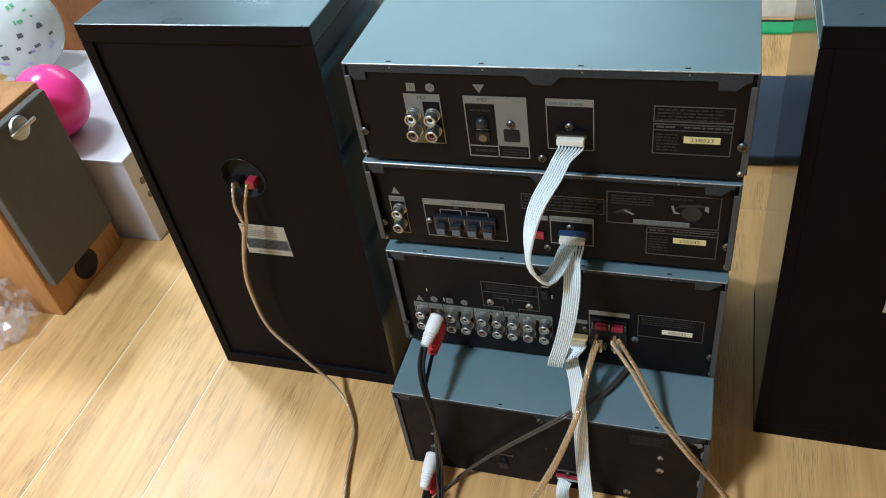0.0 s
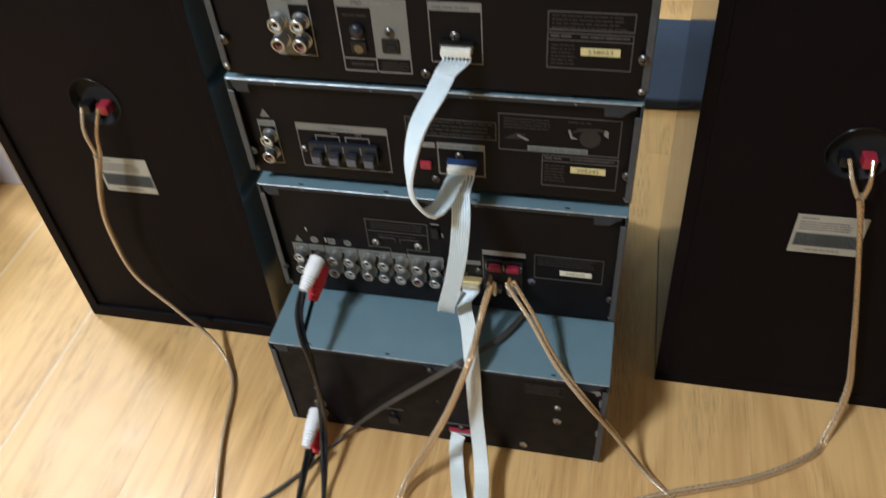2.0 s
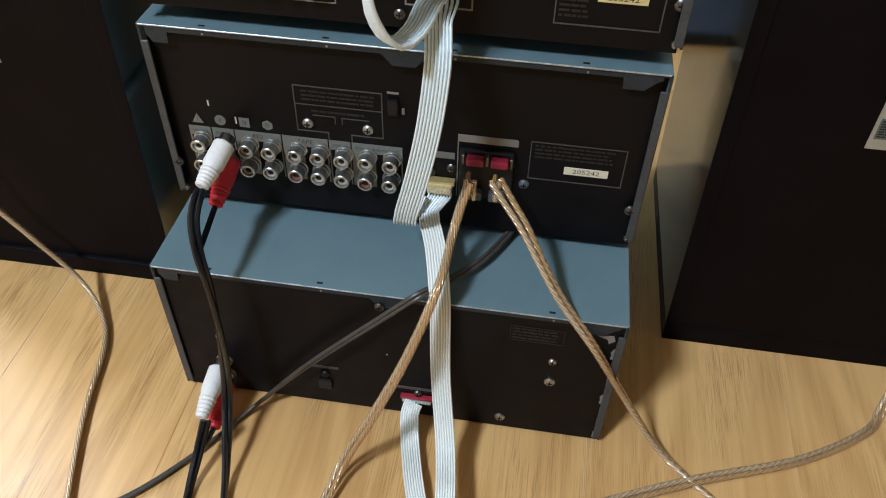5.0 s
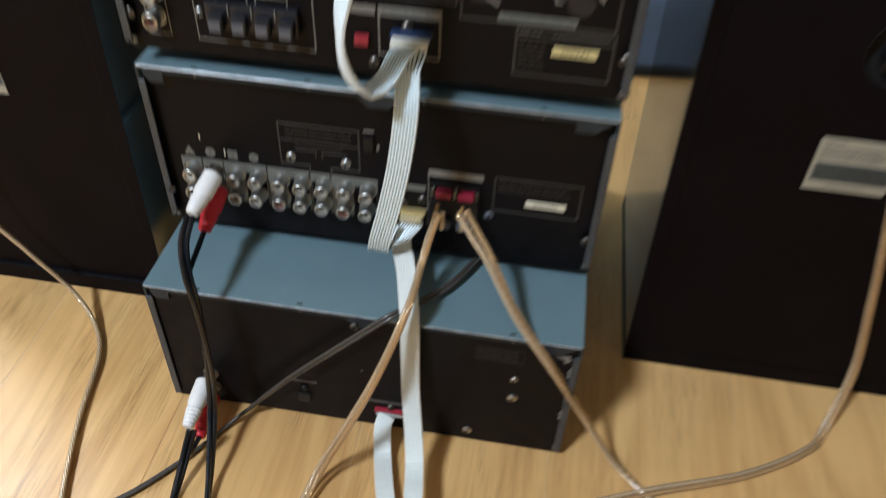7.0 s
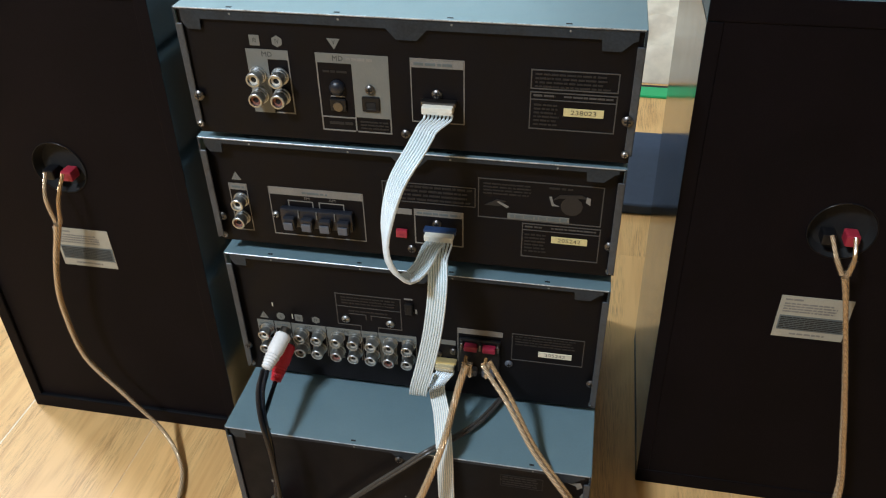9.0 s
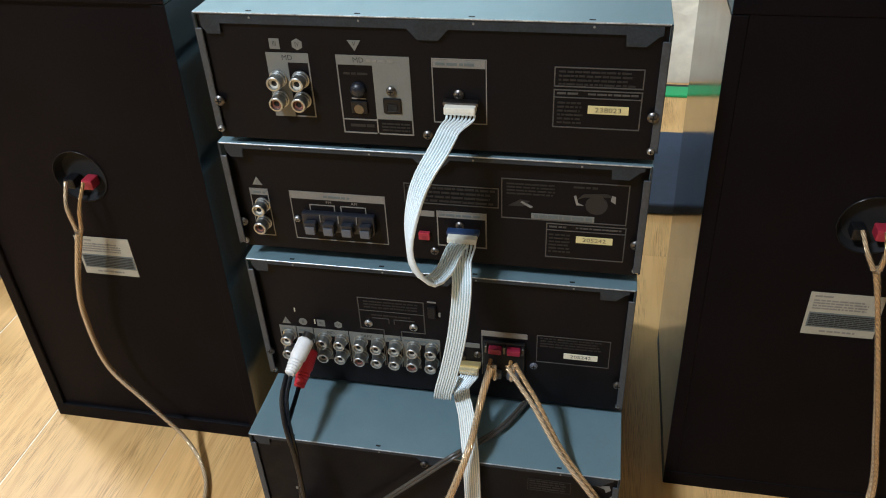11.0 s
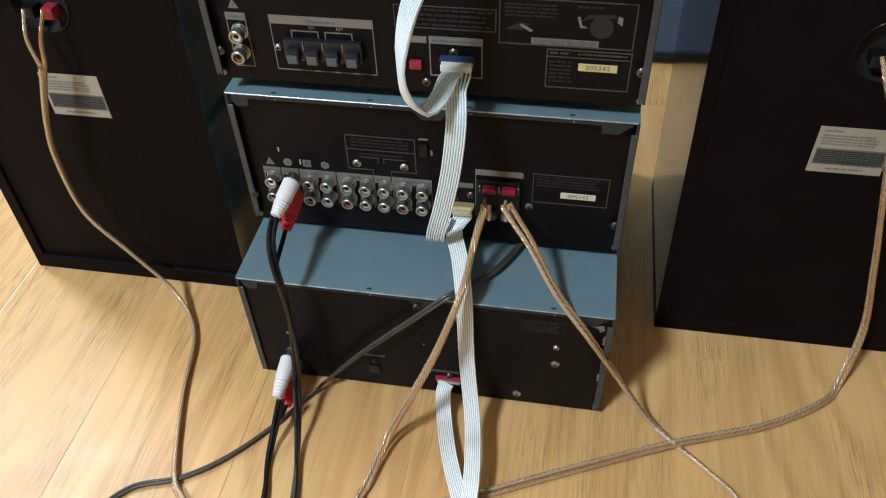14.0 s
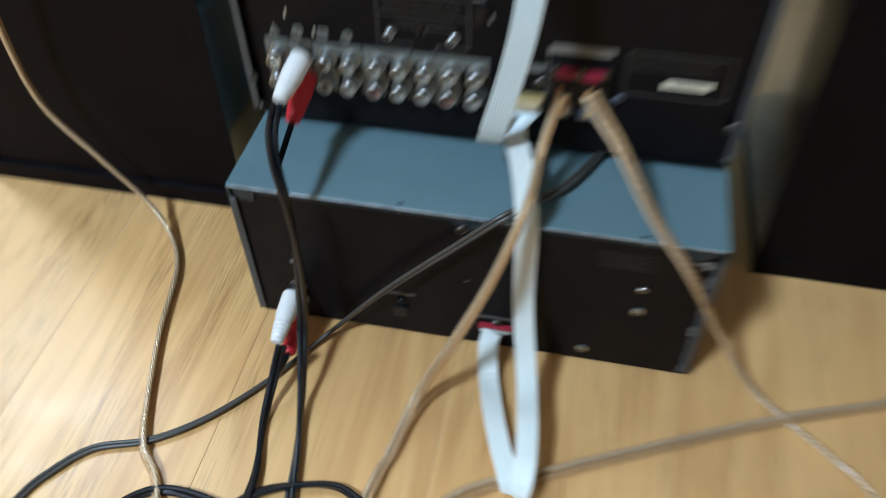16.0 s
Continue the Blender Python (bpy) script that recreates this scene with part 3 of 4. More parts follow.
screw(u1, -0.174, YP - 0.004, 3.845, 0.03, M_SCREW)
bm = outline(B(), 0.078, 0.401, 3.652, 4.06, YP)
plate(bm, 0.086, 0.393, 4.004, 4.052, YP)
cf = part("control_plate", bm, M_PRINT, u1)
part("small_print", bars(B(), 0.10, 0.37, 4.008, 4.046, YP - 0.004, 1, 3), M_DARKINK, cf)
screw(u1, 0.235, YP, 3.84, 0.032)
bm = outline(B(), 0.785, 1.284, 3.66, 3.90, YP, 0.007)
outline(bm, 0.785, 1.284, 3.915, 4.036, YP, 0.007)
box(bm, 0.792, 1.277, YP - 0.004, YP, 3.848, 3.854)
part("rating_frame", bm, M_LINE, u1)
part("small_print", bars(bars(B(), 0.81, 1.26, 3.92, 4.02, YP, 3, 11), 0.81, 0.96, 3.68, 3.83, YP, 4, 12), M_FAINT, u1)
part("maker_mark", bars(bars(B(), 0.805, 0.93, 3.862, 3.89, YP, 1, 13, 1), 0.98, 1.26, 3.864, 3.888, YP, 1, 14, 1), M_LINE, u1)
st = part("serial_sticker", plate(B(), 0.984, 1.214, 3.757, 3.806, YP, 0.006), M_YELLOW, u1, "yellowed serial number sticker")
writing("lettering", "238023", 1.10, YP - 0.0065, 3.781, 0.03, M_INK, st, 1.25)
for sx, sz in ((-1.283, 3.74), (1.352, 3.76)):
    screw(u1, sx, YP - 0.02, sz, 0.034)
screw(u1, 0.035, YP, 3.565, 0.03)
for sx in (-1.31, 1.36):
    screw(u1, sx, YP - 0.02, 3.545, 0.022, M_BRIGHTSCREW)

# -- second unit, the tuner --
YP = 0.556
u2 = component("stereo_tuner", "black tuner unit with aerial terminals in the stack", -1.385, 1.392, 0.492, YP, 2.60, 3.425, 2.5)
symbol(u2, [(-1.225, 3.08), (-1.155, 3.08), (-1.19, 3.145)], "I")
bm = outline(B(), -1.258, -1.125, 2.665, 3.05, YP)
tp = part("socket_plate", plate(bm, -1.25, -1.133, 3.0, 3.045, YP), M_PRINT, u2)
part("small_print", bars(B(), -1.235, -1.145, 3.006, 3.04, YP - 0.004, 1, 21, 1), M_DARKINK, tp)
rca_jack(u2, -1.18, YP, 2.922, M_WHITEIN)
rca_jack(u2, -1.195, YP, 2.775, M_REDIN)
bm = outline(B(), -0.972, -0.302, 2.66, 3.05, YP)
plate(bm, -0.964, -0.31, 2.992, 3.044, YP)
for xa, xb in ((-0.84, -0.66), (-0.62, -0.44)):
    box(bm, xa, xb, YP - 0.004, YP, 2.945, 2.951)
    box(bm, xa, xa + 0.007, YP - 0.004, YP, 2.88, 2.945)
    box(bm, xb - 0.007, xb, YP - 0.004, YP, 2.88, 2.945)
part("aerial_plate", bm, M_PRINT, u2)
part("small_print", bars(B(), -0.73, -0.55, 3.0, 3.036, YP - 0.004, 1, 22, 1), M_DARKINK, u2)
writing("lettering", "FM", -0.70, YP - 0.003, 2.972, 0.024, M_PRINT, u2)
writing("lettering", "AM", -0.52, YP - 0.003, 2.974, 0.024, M_PRINT, u2)
blk = part("terminal_block", box(B(), -0.89, -0.378, YP - 0.05, YP, 2.76, 2.905, 0.01), M_NAVYPL, u2, "blue-black push terminal block")
for k in range(4):
    x = -0.82 + 0.129 * k
    lev = part("lever", box(B(), x - 0.042, x + 0.042, YP - 0.10, YP - 0.052, 2.77, 2.86, 0.012), M_NAVYPL, blk)
    bm = box(B(), x - 0.034, x + 0.034, YP - 0.112, YP - 0.101, 2.772, 2.832, 0.006)
    part("lever_tip", bm, M_GREYPL, blk, "slate grey lever tip")
    if k:
        part("divider", box(B(), x - 0.067, x - 0.061, YP - 0.06, YP - 0.051, 2.845, 2.903), M_PRINT, blk)
screw(u2, -0.94, YP, 2.825, 0.026, M_CHROME)
part("notice_frame", outline(B(), -0.165, 0.46, 3.02, 3.17, YP, 0.006), M_LINE, u2)
part("small_print", bars(B(), -0.145, 0.44, 3.03, 3.16, YP, 3, 23, 0.9), M_FAINT, u2)
part("diagram_frame", outline(B(), 0.476, 1.275, 2.952, 3.252, YP, 0.007), M_LINE, u2)
part("small_print", bars(bars(B(), 0.51, 0.82, 3.13, 3.225, YP, 3, 24, 0.9), 0.93, 1.08, 3.20, 3.23, YP, 1, 25, 1), M_FAINT, u2)
bm = prism(B(), [(0.95, 3.12), (1.0, 3.17), (1.14, 3.18), (1.19, 3.15), (1.14, 3.155), (1.0, 3.145)], YP)
prism(bm, polygon(1.08, 3.09, 0.07, 12), YP, 0.003)
part("printed_diagram", prism(bm, [(0.52, 3.05), (0.60, 3.10), (0.66, 3.09), (0.62, 3.05)], YP), M_FAINT, u2)
bm = prism(B(), [(0.935, 3.15), (0.95, 3.155), (0.965, 3.10), (1.0, 3.085), (0.955, 3.085)], YP, 0.005)
prism(bm, [(1.17, 3.17), (1.195, 3.16), (1.195, 3.11), (1.165, 3.13)], YP, 0.005)
part("printed_arrow", prism(bm, [(0.60, 3.08), (0.61, 3.09), (0.68, 3.05), (0.665, 3.04)], YP, 0.005), M_PRINT, u2)
cap = part("caption_strip", plate(B(), 0.672, 1.072, 2.962, 3.002, YP, 0.005), M_BEIGE, u2)
part("small_print", bars(B(), 0.69, 1.06, 2.967, 2.998, YP - 0.005, 1, 26, 1, 0.2), M_DARKINK, cap)
bm = outline(B(), 0.77, 1.28, 2.665, 2.935, YP, 0.007)
part("rating_frame", box(bm, 0.777, 1.273, YP - 0.004, YP, 2.88, 2.886), M_LINE, u2)
part("maker_mark", bars(bars(B(), 0.79, 0.90, 2.895, 2.922, YP, 1, 27, 1), 0.96, 1.25, 2.897, 2.92, YP, 1, 28, 1), M_LINE, u2)
part("small_print", bars(B(), 0.79, 0.94, 2.70, 2.86, YP, 4, 29), M_FAINT, u2)
st = part("serial_sticker", plate(B(), 0.966, 1.2, 2.797, 2.846, YP, 0.006), M_YELLOW, u2, "yellow serial number sticker")
writing("lettering", "205242", 1.083, YP - 0.0065, 2.821, 0.03, M_INK, st, 1.25)
bm = outline(B(), 0.045, 0.38, 2.69, 2.97, YP, 0.008)
cp = part("control_plate", plate(bm, 0.053, 0.372, 2.92, 2.964, YP), M_PRINT, u2)
part("small_print", bars(B(), 0.065, 0.36, 2.925, 2.96, YP - 0.004, 1, 30, 1), M_DARKINK, cp)
part("link_plate", plate(B(), -0.12, 0.03, 2.92, 2.964, YP), M_PRINT, u2)
rs = part("red_socket", box(B(), -0.082, -0.004, YP - 0.03, YP, 2.742, 2.80, 0.006), M_REDPL, u2, "red link socket")
part("socket_hole", box(bm := B(), -0.06, -0.026, YP - 0.032, YP - 0.0302, 2.758, 2.776), M_DKRED, rs)
screw(u2, 0.20, YP, 2.865, 0.03)
screw(u2, 0.02, YP, 2.64, 0.03)
for sx, sz in ((-1.335, 2.79), (1.345, 2.83)):
    screw(u2, sx, YP - 0.03, sz, 0.034)
for sx in (-1.345, 1.36):
    screw(u2, sx, YP - 0.03, 2.63, 0.022, M_BRIGHTSCREW)

# -- third unit, the amplifier --
YP = 0.576
u3 = component("stereo_amplifier", "black amplifier unit with a row of sockets in the stack", -1.392, 1.392, 0.523, YP, 1.30, 2.462, 2.48)
FIELDS = ((-1.256, -1.124, "", 1), (-1.116, -0.986, "", 1), (-0.978, -0.702, "MD", 2), (-0.694, -0.424, "TAPE", 2), (-0.416, -0.290, "", 1), (-0.282, 0.014, "", 2))
for k, (xa, xb, word, cols) in enumerate(FIELDS):
    bm = plate(B(), xa, xb, 1.735, 1.80, YP)
    if cols == 2:
        plate(bm, xa, (xa + xb) / 2 - 0.01, 1.49, 1.735, YP)
    fp = part("socket_plate", bm, M_BEIGE, u3, "grey-beige printed socket field")
    if word:
        writing("lettering", word, (xa + xb) / 2, YP - 0.0045, 1.77, 0.03, M_INK, fp)
    else:
        part("small_print", bars(B(), xa + 0.02, xb - 0.02, 1.752, 1.786, YP - 0.004, 1, 40 + k, 1), M_PRINT if k in (2,) else M_DARKINK, fp)
    part("print_line", outline(B(), xa, xb, 1.49, 1.735, YP, 0.007, "lr" if cols == 1 else "r"), M_PRINT, u3)
for k, x in enumerate((-1.19, -1.05, -0.905, -0.768, -0.615, -0.478, -0.338, -0.198, -0.055)):
    if k != 1:
        rca_jack(u3, x + 0.01, YP - 0.004, 1.716, M_GREYIN if k else M_CONN)
    rca_jack(u3, x + 0.003, YP - 0.004, 1.574, M_REDIN if k % 3 == 1 else M_GREYIN)
symbol(u3, [(-1.225, 1.825), (-1.157, 1.825), (-1.191, 1.89)], "I")
symbol(u3, polygon(-1.054, 1.856, 0.034, 14), "II")
symbol(u3, [(-0.94, 1.827), (-0.878, 1.827), (-0.878, 1.889), (-0.94, 1.889)], "III")
symbol(u3, polygon(-0.772, 1.856, 0.034, 6, 0.5), "IV")
part("paint_chip", plate(plate(B(), -1.11, -1.102, 1.95, 1.985, YP), -0.962, -0.954, 1.845, 1.89, YP), M_CREAM, u3, "bright chips in the paint")
bm = outline(B(), -0.595, -0.092, 1.848, 2.152, YP, 0.007, "ltr")
for xa, xb in ((-0.588, -0.41), (-0.28, -0.099)):
    box(bm, xa, xb, YP - 0.004, YP, 1.848, 1.855)
for xa in (-0.416, -0.28):
    box(bm, xa, xa + 0.006, YP - 0.004, YP, 1.802, 1.848)
box(bm, -0.588, -0.099, YP - 0.004, YP, 2.027, 2.032)
outline(bm, -0.50, -0.365, 1.915, 1.965, YP, 0.005, "tr")
outline(bm, -0.33, -0.165, 1.915, 1.962, YP, 0.005, "lt")
part("switch_frame", bm, M_LINE, u3)
part("small_print", bars(bars(B(), -0.55, -0.14, 2.05, 2.13, YP, 2, 46, 1), -0.5, -0.2, 1.975, 2.005, YP, 1, 47, 1), M_FAINT, u3)
screw(u3, -0.527, YP, 1.905, 0.032, M_CHROME)
screw(u3, -0.18, YP, 1.903, 0.032, M_CHROME)
part("voltage_switch", box(B(), -0.06, 0.0, YP - 0.03, YP, 2.03, 2.13, 0.008), M_BLACKPL, u3, "black slide switch")
part("switch_mark", plate(plate(B(), -0.065, 0.0, 2.155, 2.167, YP), 0.015, 0.03, 2.03, 2.07, YP), M_PRINT, u3)
bm = outline(B(), 0.33, 0.668, 1.50, 1.94, YP, 0.006, "lt")
part("speaker_plate", plate(bm, 0.336, 0.668, 1.892, 1.934, YP), M_PRINT, u3)
tb = part("speaker_terminal", box(B(), 0.345, 0.655, YP - 0.03, YP, 1.52, 1.86, 0.012), M_BLACKPL, u3, "black speaker terminal block")
for x in (0.438, 0.575):
    part("red_clip", box(B(), x - 0.05, x + 0.05, YP - 0.085, YP - 0.031, 1.785, 1.835, 0.012), M_DKRED, tb, "dark red spring clip")
    part("black_clip", box(B(), x - 0.05, x + 0.05, YP - 0.085, YP - 0.031, 1.54, 1.60, 0.012), M_GREYPL, tb, "dark grey spring clip")
for x in (0.37, 0.507, 0.64):
    part("divider", box(B(), x - 0.009, x + 0.009, YP - 0.07, YP - 0.031, 1.785, 1.848, 0.003, 1), M_SCREW, tb)
part("rating_frame", outline(B(), 0.735, 1.262, 1.685, 1.945, YP, 0.006), M_LINE, u3)
part("small_print", bars(B(), 0.76, 1.24, 1.83, 1.93, YP, 3, 48), M_FAINT, u3)
st = part("serial_sticker", plate(B(), 0.934, 1.178, 1.745, 1.793, YP, 0.006), M_CREAM, u3, "cream serial number sticker")
writing("lettering", "205242", 1.056, YP - 0.0065, 1.769, 0.03, M_INK, st, 1.25)
lk = part("link_plate", plate(B(), 0.10, 0.315, 1.762, 1.805, YP), M_BEIGE, u3)
screw(u3, 0.30, YP, 1.70, 0.03)
screw(u3, 0.18, YP, 1.655, 0.03)
screw(u3, 0.72, YP, 1.64, 0.03, M_GREYPL)
for sx, sz in ((-1.36, 1.545), (1.338, 1.56)):
    screw(u3, sx, YP - 0.03, sz, 0.034)
for sx in (-1.355, 1.36):
    screw(u3, sx, YP - 0.03, 1.345, 0.022, M_BRIGHTSCREW)

# -- lowest unit, the player, which stands further out --
YP = 0.012
u4 = component("stereo_player", "slate-topped black player unit at the foot of the stack", -1.4, 1.4, -0.008, YP, 0.034, 1.182, 3.05)
for sx, sz, r in ((1.014, 0.775, 0.026), (1.019, 0.58, 0.034), (0.742, 0.142, 0.034)):
    screw(u4, sx, YP, sz, r, M_BRIGHTSCREW)
part("rating_frame", outline(B(), 0.745, 1.06, 0.93, 1.055, YP, 0.004), M_FAINT, u4)
part("small_print", bars(B(), 0.76, 1.04, 0.94, 1.045, YP, 3, 61), M_FAINT, u4)
part("socket_plate", plate(B(), -0.495, -0.32, 0.40, 0.425, YP), M_LINE, u4)
op = part("optical_port", box(B(), -0.46, -0.37, YP - 0.02, YP, 0.20, 0.29, 0.008), M_BLACKPL, u4)
screw(u4, -0.41, YP, 0.345, 0.028, M_BLACKPL)
part("control_plate", plate(B(), 0.03, 0.36, 0.30, 0.325, YP), M_LINE, u4)
screw(u4, 0.20, YP, 0.27, 0.028)
screw(u4, -0.02, YP - 0.02, 1.09, 0.03)
for z, ins in ((0.44, M_WHITEIN), (0.30, M_REDIN)):
    rca_jack(u4, -1.09, YP, z - 0.1, ins, 0.03)
part("paint_chip", plate(plate(B(), -1.11, -1.08, 0.56, 0.585, YP), 0.0, 0.012, 0.62, 0.63, YP), M_PRINT, u4, "bright chips in the paint")
chips = B()
rnd = random.Random(5)
z = 0.05
while z < 1.0:
    h, w = rnd.uniform(0.02, 0.11), rnd.choice((0.004, 0.006, 0.01, 0.03)) * rnd.uniform(0.6, 1.2)
    prism(chips, [(1.358, z), (1.358, z + h), (1.358 - w * 0.4, z + h * 0.96), (1.358 - w, z + h * rnd.uniform(0.5, 0.8)), (1.358 - w * 0.7, z + h * 0.4), (1.358 - w * 0.9, z + h * 0.1)], YP - 0.001, 0.002)
    z += h * rnd.uniform(1.0, 1.9)
prism(chips, [(1.24, 1.06), (1.33, 1.075), (1.345, 1.03), (1.31, 1.0), (1.30, 1.035)], YP - 0.001, 0.002)
part("worn_highlit_edge", chips, M_PRINT, u4, "bare metal where the paint wore off")


# ---- large black loudspeakers ----
def dull_back_faces(ob, least=-0.3):
    """Gives the faces that look backwards the rear board's dull black."""
    ob.data.materials.append(M_BACK)
    for f in ob.data.polygons:
        if f.normal.y < least:
            f.material_index = 1
    return ob


def holed_plate(bm, x0, x1, y0, y1, z0, z1, cx, cz, r, n=48):
    """A board with a round hole right through it."""
    angles = sorted([2 * math.pi * k / n for k in range(n)] + [math.atan2(z - cz, x - cx) % (2 * math.pi) for x in (x0, x1) for z in (z0, z1)])
    rows = []
    for a in angles:
        c, d = math.cos(a), math.sin(a)
        far = min(((x1 if c > 0 else x0) - cx) / c if abs(c) > 1e-9 else 1e9, ((z1 if d > 0 else z0) - cz) / d if abs(d) > 1e-9 else 1e9)
        rows.append([bm.verts.new((cx + c * q, y, cz + d * q)) for q, y in ((r, y0), (far, y0), (far, y1), (r, y1))])
    for a, b in zip(rows, rows[1:] + rows[:1]):
        for k in range(4):
            bm.faces.new((a[k], a[(k + 1) % 4], b[(k + 1) % 4], b[k]))
    bmesh.ops.recalc_face_normals(bm, faces=bm.faces)
    return bm


def tall_loudspeaker(x0, y0, shear, label, term_dx, sticker_x, recess):
    """shear: how far the top stands over to the side."""
    w, h, d, rim = 2.15, 4.34, 1.88, 0.10
    u = thing("loudspeaker", (x0 + w / 2, y0 + d / 2, 0), label, "loudspeaker", "pair of black loudspeakers")

    def lean(bm):
        for v in bm.verts:
            v.co.x += shear * v.co.z / h
        return bm

    # only the top carries the painted sheen, so it is lighter than the cabinet
    dull_back_faces(part("top_panel", lean(box(B(), x0, x0 + w, y0, y0 + d, h - 0.16, h, 0.012)), M_CABTOP, u), -0.9)
    dull_back_faces(part("bottom_panel", lean(box(B(), x0, x0 + w, y0, y0 + d, 0.0, 0.16, 0.012)), M_CAB, u))
    for xa in (x0, x0 + w - rim):
        dull_back_faces(part("side_panel", lean(box(B(), xa, xa + rim, y0 + 0.002, y0 + d, 0.162, h - 0.162, 0.008)), M_CABSIDE, u))
    part("front_panel", lean(box(B(), x0 + rim, x0 + w - rim, y0 + d - 0.2, y0 + d - 0.02, 0.16, h - 0.16)), M_CAB, u)
    ya, cx, cz = y0 + recess, x0 + w / 2 + term_dx, 2.80
    tilt = shear * cz / h
    part("rear_panel", lean(holed_plate(B(), x0 + rim + 0.001, x0 + w - rim - 0.001, ya, y0 + 0.15, 0.161, h - 0.161, cx - tilt, cz, 0.215)), M_BACK, u, "recessed black rear board")
    cup = part("terminal_cup", lathe(B(), (cx, ya, cz), (0, -1, 0), [(0.004, 0.214), (-0.03, 0.205), (-0.065, 0.185), (-0.072, 0.16), (-0.073, 0.03), (-0.073, 0.001)], 36, False), M_HOLE, u, "round black terminal dish", True)
    part("rim", lathe(B(), (cx, ya, cz), (0, -1, 0), [(0.0005, 0.227), (0.005, 0.226), (0.009, 0.222), (0.009, 0.218), (0.004, 0.2145)], 40, False), M_RIM, cup, "glossy black rim", True)
    part("red_clip", box(B(), cx + 0.025, cx + 0.115, ya - 0.05, ya + 0.06, cz - 0.09, cz - 0.005, 0.014), M_REDPL, cup, "red spring clip")
    part("black_clip", box(B(), cx - 0.125, cx - 0.035, ya - 0.05, ya + 0.06, cz - 0.09, cz - 0.005, 0.014), M_BLACKPL, cup, "black spring clip")
    sx = sticker_x
    lab = part("rating_label", plate(B(), sx, sx + 0.49, 1.845, 2.225, ya, 0.006), M_LABEL, u, "grey foil rating label")
    part("dark_band", plate(B(), sx + 0.02, sx + 0.485, 1.915, 2.05, ya - 0.006, 0.002), M_DARKINK, lab)
    part("small_print", bars(bars(bars(B(), sx + 0.03, sx + 0.15, 2.18, 2.21, ya - 0.006, 1, 71, 1), sx + 0.03, sx + 0.44, 2.075, 2.17, ya - 0.006, 3, 72), sx + 0.12, sx + 0.36, 1.865, 1.895, ya - 0.006, 1, 73, 1), M_PRINT, lab)
    part("small_print", bars(B(), sx + 0.03, sx + 0.47, 1.925, 2.04, ya - 0.008, 5, 74, 1), M_FAINT, lab)
    return u


tall_loudspeaker(-4.0, 0.905, 0.085, "tall black loudspeaker seen from behind, standing on the floor", 0.07, -3.11, 0.035)
tall_loudspeaker(1.85, 0.983, -0.095, "tall black loudspeaker with glossy side, standing beside the stack", -0.06, 2.612, 0.008)


# ---- cables ----
def ribbon(bm, pts, ways, width, wires=8, step=0.05, thick=0.012):
    """One flat ribbed sheet; ways: the direction of its width at each place. The grooves take the second material."""
    path = spline(pts, step)
    wide = spline([Vector(w).normalized() for w in ways], step)
    n = len(path)
    ring, kinds = [], []
    for k in range(wires):
        x0, x1 = k / wires - 0.5, (k + 1) / wires - 0.5
        d = (x1 - x0) / 7
        ring += [(x0 + d, 0.45), (x0 + 2.5 * d, 1), (x1 - 2.5 * d, 1), (x1 - d, 0.45)]
        kinds += [0, 0, 0, 1]
    ring = ring + [(x, -z) for x, z in reversed(ring)]
    kinds = kinds[:-1] + [0] + list(reversed(kinds[:-1])) + [0]
    m, rows = len(ring), []
    for i, p in enumerate(path):
        t = i / (n - 1) * (len(wide) - 1)
        a = int(min(t, len(wide) - 2))
        way = wide[a].lerp(wide[a + 1], t - a)
        tan = (path[min(i + 1, n - 1)] - path[max(i - 1, 0)]).normalized()
        side = (way - tan * way.dot(tan)).normalized()
        up = side.cross(tan)
        rows.append([bm.verts.new(p + side * x * width + up * z * thick) for x, z in ring])
    for a, b in zip(rows, rows[1:]):
        for q in range(m):
            f = bm.faces.new((a[q], a[(q + 1) % m], b[(q + 1) % m], b[q]))
            f.material_index = kinds[q]
    bm.faces.new(rows[0])
    bm.faces.new(rows[-1])
    bmesh.ops.recalc_face_normals(bm, faces=bm.faces)
    return bm


def ribbon_cable(label, pts, ways, width, mat, wires=8, groove=None):
    u = thing("ribbon_cable", pts[-1], label, "cable", "ribbon cables")
    ob = part("insulation", ribbon(B(), pts, ways, width, wires), mat, u)
    ob.data.materials.append(groove or M_RIBB)
    return u


def plug_head(u, x0, x1, y0, y1, z0, z1, shell, body=None, at=None, width=0.13, way=(1, 0, 0), on=None):
    h = part("connector", box(B(), x0, x1, y0, y1, z0, z1, 0.006), body or M_CONN, u, "moulded connector")
    part("latch", box(B(), x0 - 0.012, x1 + 0.012, y1 - 0.03, y1 + 0.025, z1 - 0.012, z1 + 0.014, 0.006), shell, u)
    for k in range(8):
        x = x0 + (x1 - x0) * (k + 0.5) / 8
        part("contact", box(B(), x - 0.004, x + 0.004, y0 - 0.003, y0 - 0.0002, z0 + 0.014, z0 + 0.026), M_WHITEIN, h)
        if at:
            e = Vector(at) + Vector(way).normalized() * ((k + 0.5) / 8 - 0.5) * width
            run = (Vector(on) - Vector(at)).normalized() * 0.03
            s = Vector((x, (y0 + y1) / 2, z0))
            part("wire", tube(B(), [s, s + Vector((0, -0.012, -0.035)), e - run * 0.7, e + run], 0.0075, 6, 0.015), M_RIB, h, smooth=True)
    return h


